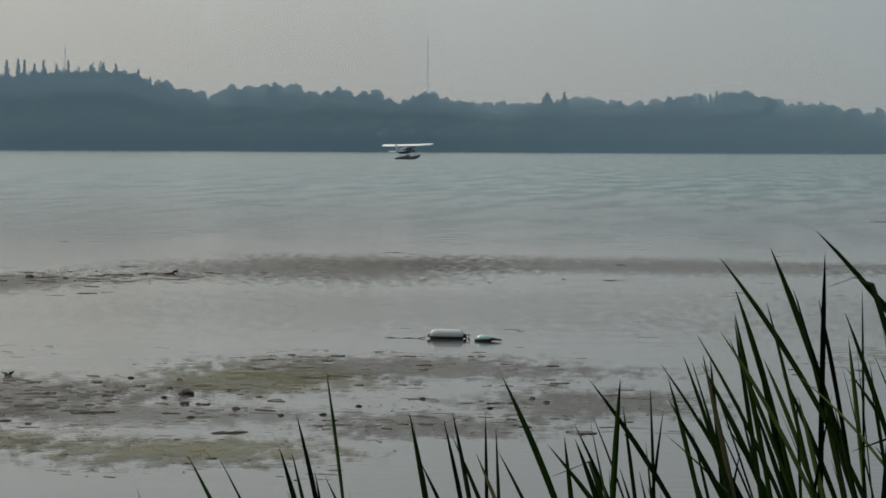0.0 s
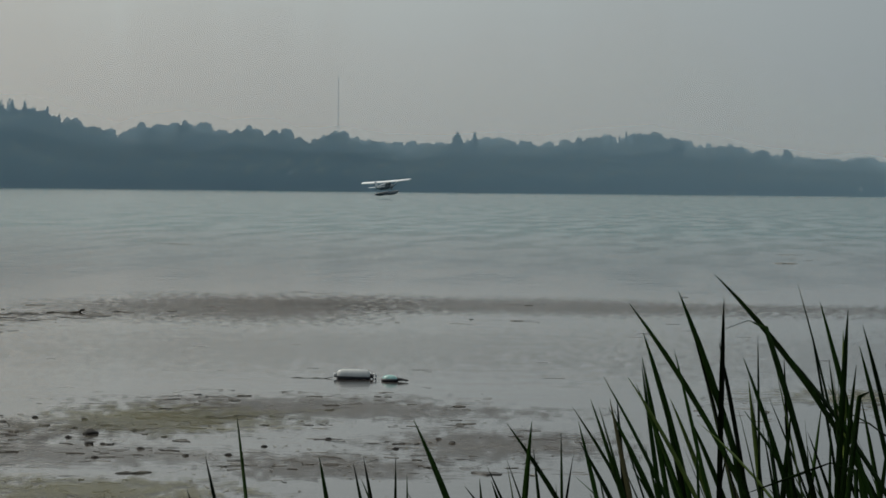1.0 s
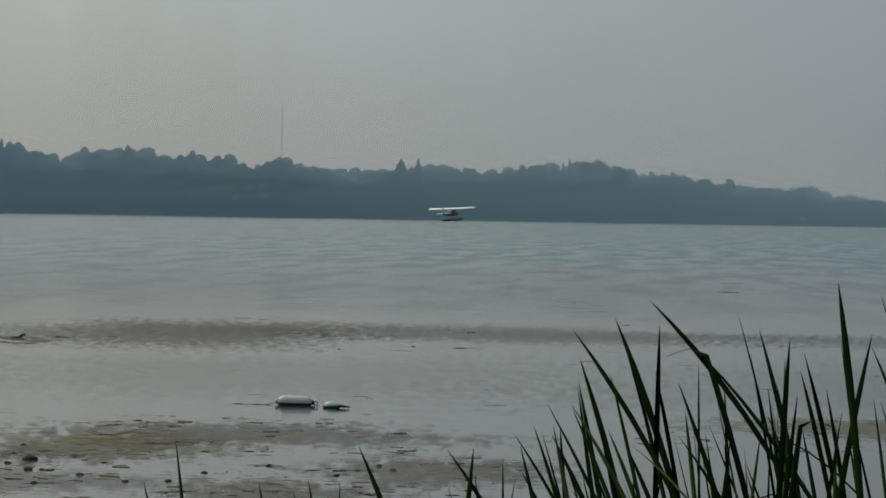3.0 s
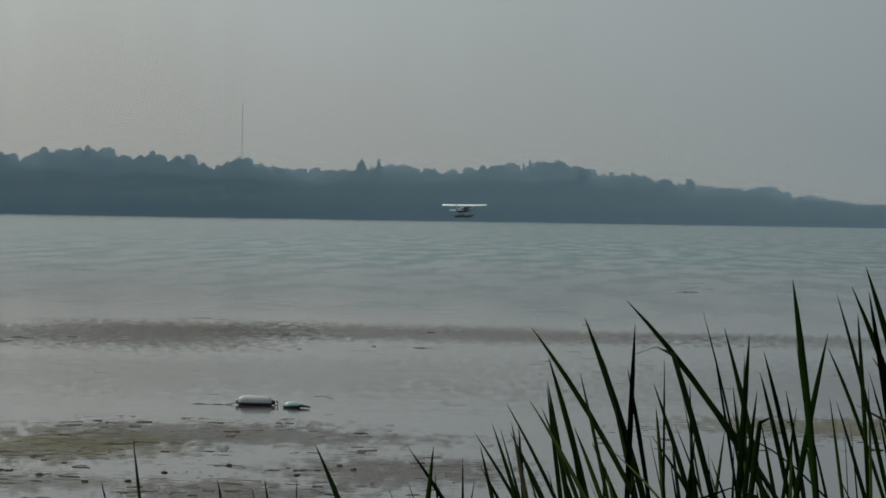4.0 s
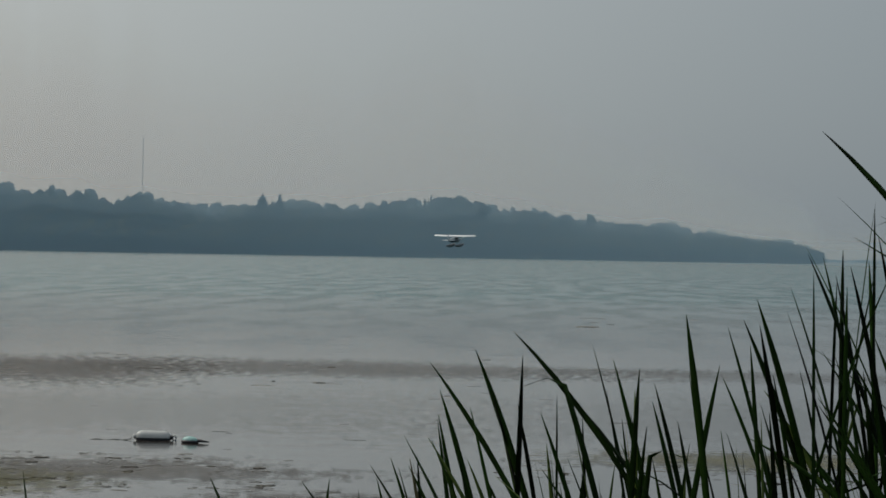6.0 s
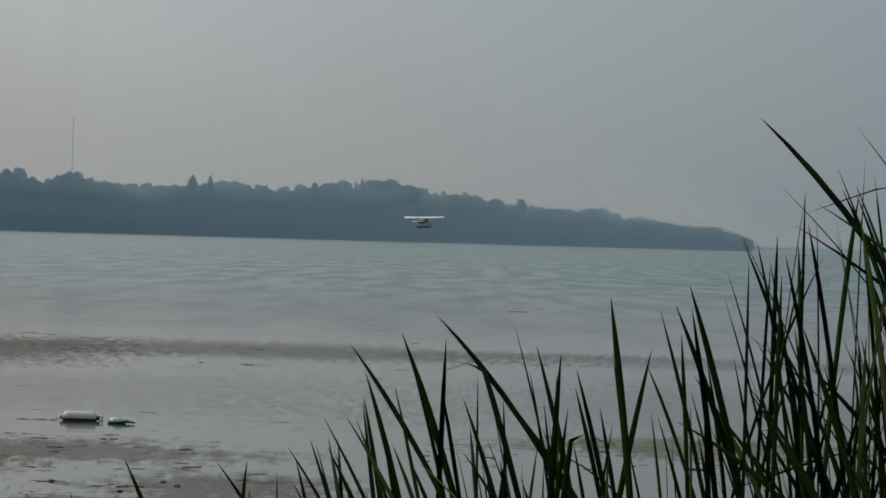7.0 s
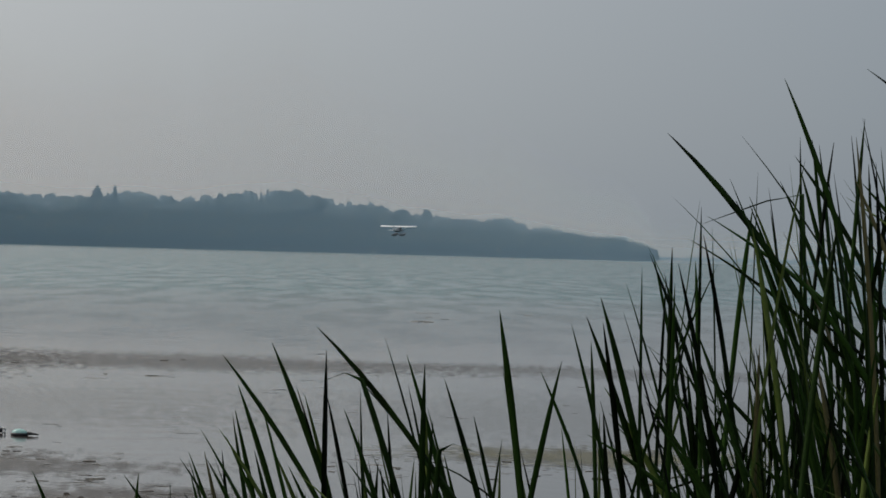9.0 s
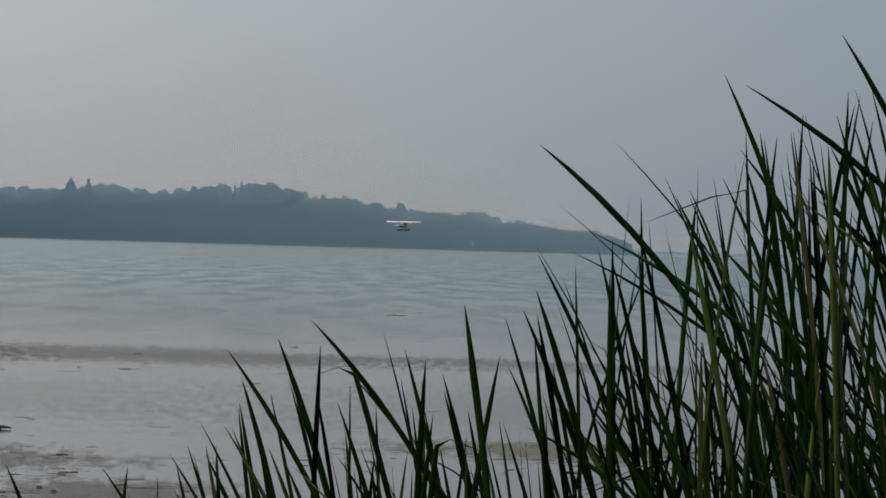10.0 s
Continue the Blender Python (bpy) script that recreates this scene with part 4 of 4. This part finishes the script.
MIDDLE_TALL = [(0.3, -31, -0.78), (1.4, -52, -0.72), (-2.1, -72, -0.48), (-2, -84, -0.41), (-1.5, -43, -0.63), (-1.4, -74, -0.37), (-1.3, -54, -0.29), (-0.8, -80, -0.2), (-0.5, -38, -0.38), (-0.2, -54, -0.27), (0.5, -40, 0.02), (2.1, -34, -0.28), (2.6, -41, -0.27), (3.2, -44, 0.05), (3.4, -66, 0.09), (3.5, -50, -0.26), (4.2, -22, -0.16), (5, -42, 0.19), (5.2, -27, -0.31), (5.5, -24, -0.44), (5.7, 2, -0.61), (5.8, -16, -0.36)]
DENSE_TALL = [(5.8, -2, -0.67), (5.9, 41, -1.3), (5.9, -26, -0.25), (6.4, 18, -0.97), (6.8, -1, -1.3), (7.3, 8, -1.3), (7.5, -6, -0.18), (7.9, 43, -0.85), (9.1, 23, -0.53), (9.9, 6, -0.85), (10.1, 71, -0.49), (10.2, 24, -0.73), (10.6, 67, -1.3), (11.1, 34, -0.15), (11.7, 52, -0.41), (12.1, 45, -0.12), (12.4, 43, -0.54), (12.7, 87, -0.71), (12.8, 65, 0.01), (12.9, 60, 0.18), (13.2, 69, -0.58)]


# leaves snapped over near the top: bearing, top, arch, where they break
SNAPPED = [(10.4, 72, -0.05, 0.90), (1.05, -30, -0.35, 0.95), (3.6, -58, 0.12, 0.95), (-4.6, -104, -0.2, 0.93)]


def reed_bed():
    clumps, bending = [], []
    edges = [-15.5, -12.6, -10, -7.6, -5.6, -4, -2.6, -1.4, -0.2, 1.0, 2.0, 3.0, 4.0, 5.0, 6.0, 7.0, 8.0, 9.0, 10.0, 11.2, 12.6, 14]
    counts = [3, 3, 3, 4, 5, 6, 8, 9, 9, 10, 10, 10, 9, 9, 9, 10, 12, 16, 27, 33, 31]
    for lo, hi, count in zip(edges, edges[1:], counts):
        mid = (lo + hi) / 2
        sparse = count < 12
        root = tagged(new("cattail_clump"), "sparse green cattail leaves at the water's edge" if sparse else "dense tall green cattail leaves swaying in the wind", "reeds", "cattails on the bank")
        foot = polar(mid, 6.4, -0.12)
        root.matrix_basis = Matrix.Translation(foot)
        leaves = [(az, el, rng.uniform(5.75, 6.55), arch, True, None) for az, el, arch in SPARSE_TALL + MIDDLE_TALL + [(a, e, 0.8 * b) for a, e, b in DENSE_TALL] if lo <= az < hi]
        leaves += [(az, el, 6.1, arch, True, snapped) for az, el, arch, snapped in SNAPPED if lo <= az < hi]
        for _ in range(count):
            az = rng.uniform(lo, hi)
            el = interp(REED_TOP, az) - 12 - rng.exponential(58 if mid > 3 else 34 if mid > -5 else 16)
            arch = rng.normal(-0.22 if mid > 8 else -0.32 if mid > 2 else -0.36, 0.28) * (0.6 if sparse else 1)
            leaves.append((az, el, rng.uniform(5.3, 7.9), arch, False, None))
        # shorter young leaves fill the foot of the bed
        for _ in range(0 if mid < -4 else 5 if mid < 2.5 else 8 if mid < 6.5 else 9 if mid < 8.5 else 15 if mid < 10.2 else 34):
            az = rng.uniform(lo, hi)
            leaves.append((az, min(interp(REED_TOP, az) - 40, -30) - rng.exponential(34), rng.uniform(5.3, 7.4), rng.normal(-0.25, 0.26), False, None))
        for az, el, d, arch, tall, snapped in leaves:
            tip = polar(az, d, 2.1 + el * 0.001 * d) - foot
            droop = max(0.0, abs(arch) - 0.45) * 0.3 if tall else max(0.0, abs(arch) - 0.32) * rng.uniform(0.1, 0.6)
            fold = rng.uniform(0.78, 0.9) if not tall and rng.random() < 0.03 else snapped
            h = tip.z + droop
            dy = rng.normal(0, 0.12)
            bm = blade_mesh(arch, dy, h, droop, rng.uniform(0.0060, 0.0086) if tall else rng.uniform(0.0042, 0.0074), rng.normal(-0.3, 0.5), (0.9 if mid > 5.5 else 0.7) if tall else rng.uniform(0.5, 1.0) if mid > 5 else rng.uniform(0.05, 0.6), fold, 3.4 if mid > 5.5 else 2.6)
            leaf = part("leaf", bm, DRY if not tall and rng.random() < 0.02 else PALE_LEAF if not tall and rng.random() < (0.13 if mid > 4 else 0.10) else LEAF, root)
            leaf.location = (tip.x - arch, tip.y - dy, 0)
            if tall and mid > 5 and arch < -0.5:
                bending.append(leaf)
        clumps.append((root, foot, mid))
    return clumps, bending


reeds, long_leaves = reed_bed()


def water_plant(x, y):
    """A low tuft of bright leaves just over the water."""
    root = tagged(new("water_plant"), "small bright green plant rising from the weed", "water plant")
    root.location = (x, y, -0.01)
    for i in range(9):
        t = 2 * math.pi * i / 9 + rng.uniform(-0.2, 0.2)
        leaf = part("leaf", blade_mesh(math.cos(t) * 0.05, math.sin(t) * 0.06, rng.uniform(0.04, 0.07), 0.01, 0.011, t, 0.8), PALE_LEAF, root)
        leaf.location = (math.cos(t) * 0.02, math.sin(t) * 0.02, 0)
    return root


water_plant(-7.26, 22.41)
water_plant(-7.02, 20.3)


# ---- what moves ----
# how far the leaf tips swing in the gusts, in degrees of bearing, round eight bearings along the bank
GUST_TIMES = [0, 0.5, 1, 1.5, 2, 2.5, 4, 4.5, 5, 6.5, 7, 7.5, 8, 8.5, 9, 9.5, 10]
SWAY_OUTER = (-10, [-0.2, -0.25, 0, 0, 0, 0.1, 0, 0, 0, 0, -0.05, 0.1, 0, 0, 0, 0, 0])
SWAY_EDGE = (-5, [-0.5, -0.45, -0.1, -0.07, -0.05, 0, 0, 0.05, 0.05, 0, -0.2, 0, 0.05, 0.15, 0, 0, 0.1])
SWAY_FRINGE = (-1.5, [-0.44, -0.5, -0.2, -0.37, -0.12, -0.12, -0.12, 0, 0.05, -0.04, -0.05, 0.05, -0.4, -0.8, -0.8, -0.3, 0])
SWAY_INNER = (0.3, [-0.2, -0.2, -0.15, -0.15, -0.38, -0.42, 0.15, 0.55, 0.05, 0, 0, -0.3, -0.3, -0.3, -0.5, 0, 0])
SWAY_MIDDLE = (3.5, [0, 0.1, -0.1, 0.1, -0.1, 0.05, 0, 0, 0, 0, -0.1, -1.1, -1.2, -0.8, -0.9, -0.35, -0.32])
SWAY_RISE = (5.5, [0, 0.1, -0.1, 0.1, -0.1, 0.05, 0, 0, 0, -0.05, 0.2, 0, -0.6, -0.2, 0.35, 0, -0.43])
SWAY_TALL = (8, [0, 0.1, -0.1, 0.1, -0.1, 0.05, 0.1, 0.1, 0, 0, 0.2, -0.4, -1, -0.6, 0, -0.8, -0.9])
SWAY_BACK = (12, [0, 0.1, -0.1, 0.1, -0.1, 0.05, 0.1, 0.1, 0, 0, 0.2, -0.2, -0.8, -0.5, 0.1, -0.5, -0.6])
# how far the longest leaves straighten up between the gusts, in degrees
STRAIGHTEN = [(0, 1), (2.5, 1), (4, 3.2), (5, 3.6), (6.5, 3.0), (7, 3.3), (7.5, 1.9), (8, -1.2), (8.5, 0), (9, 3), (9.5, 0.4), (10, 0)]
SWAY = [SWAY_OUTER, SWAY_EDGE, SWAY_FRINGE, SWAY_INNER, SWAY_MIDDLE, SWAY_RISE, SWAY_TALL, SWAY_BACK]
# floatplane: seconds, bearing, height of the wing over the eye in thousandths of the distance, bank to the left
FLIGHT = [(0, -9.03, 1.1, 1.4), (0.5, -8.23, 2.0, 2.6), (1, -7.47, 2.6, 4.6), (1.5, -6.77, 2.7, 4.0), (2, -6.07, 2.6, 3.0), (2.5, -5.37, 2.7, 3.0), (4, -3.56, 4.9, 0.4), (4.5, -3.03, 5.7, -0.9),
          (5, -2.51, 6.3, -0.6), (6.5, -1.1, 7.8, 0.5), (7, -0.67, 8.4, 1.5), (7.5, -0.26, 9.2, 0.5), (8, 0.10, 9.8, 0.2), (8.5, 0.48, 9.9, 0.3), (9, 0.87, 9.7, 0.4), (9.5, 1.26, 9.4, 0.3), (10, 1.57, 9.2, 0.3)]


def motions():
    rows = []
    for t, az, el, bank in FLIGHT:
        d = 500 + 18 * t + 1.05 * t * t
        course = az + 27 - 1.1 * t
        pitch = 6 - 0.1 * t
        p = polar(az, d, 2.1 + el * 0.001 * d - 2.8)
        rows.append((t, pose(p.x, p.y, max(p.z, -0.12), -bank, -pitch, 90 - course)))
    walk(plane, rows)
    walk(propeller, [(i * 0.1, Matrix.Translation((2.76, 0, 1.7)) @ Matrix.Rotation(radians(77.0 * i), 4, "X")) for i in range(101)])
    for root, foot, mid in reeds:
        tall = interp(REED_TOP, mid) * 0.0062 + 2.2
        rows = []
        for i in range(21):
            t = i * 0.5
            swing = float(np.interp(mid, [z for z, _ in SWAY], [np.interp(t, GUST_TIMES, row) for _, row in SWAY]))
            lean = math.degrees(math.atan2(radians(swing) * 6.2, tall)) + 0.12 * math.sin(2.1 * t + mid * 1.7)
            nod = 0.3 * math.sin(1.7 * t + mid)
            rows.append((t, Matrix.Translation(foot) @ pose(0, 0, 0, nod, lean, 0)))
        walk(root, rows)
    for leaf in long_leaves:
        at = Matrix.Translation(leaf.location)
        walk(leaf, [(t, at @ pose(0, 0, 0, 0, lean, 0)) for t, lean in STRAIGHTEN])


motions()
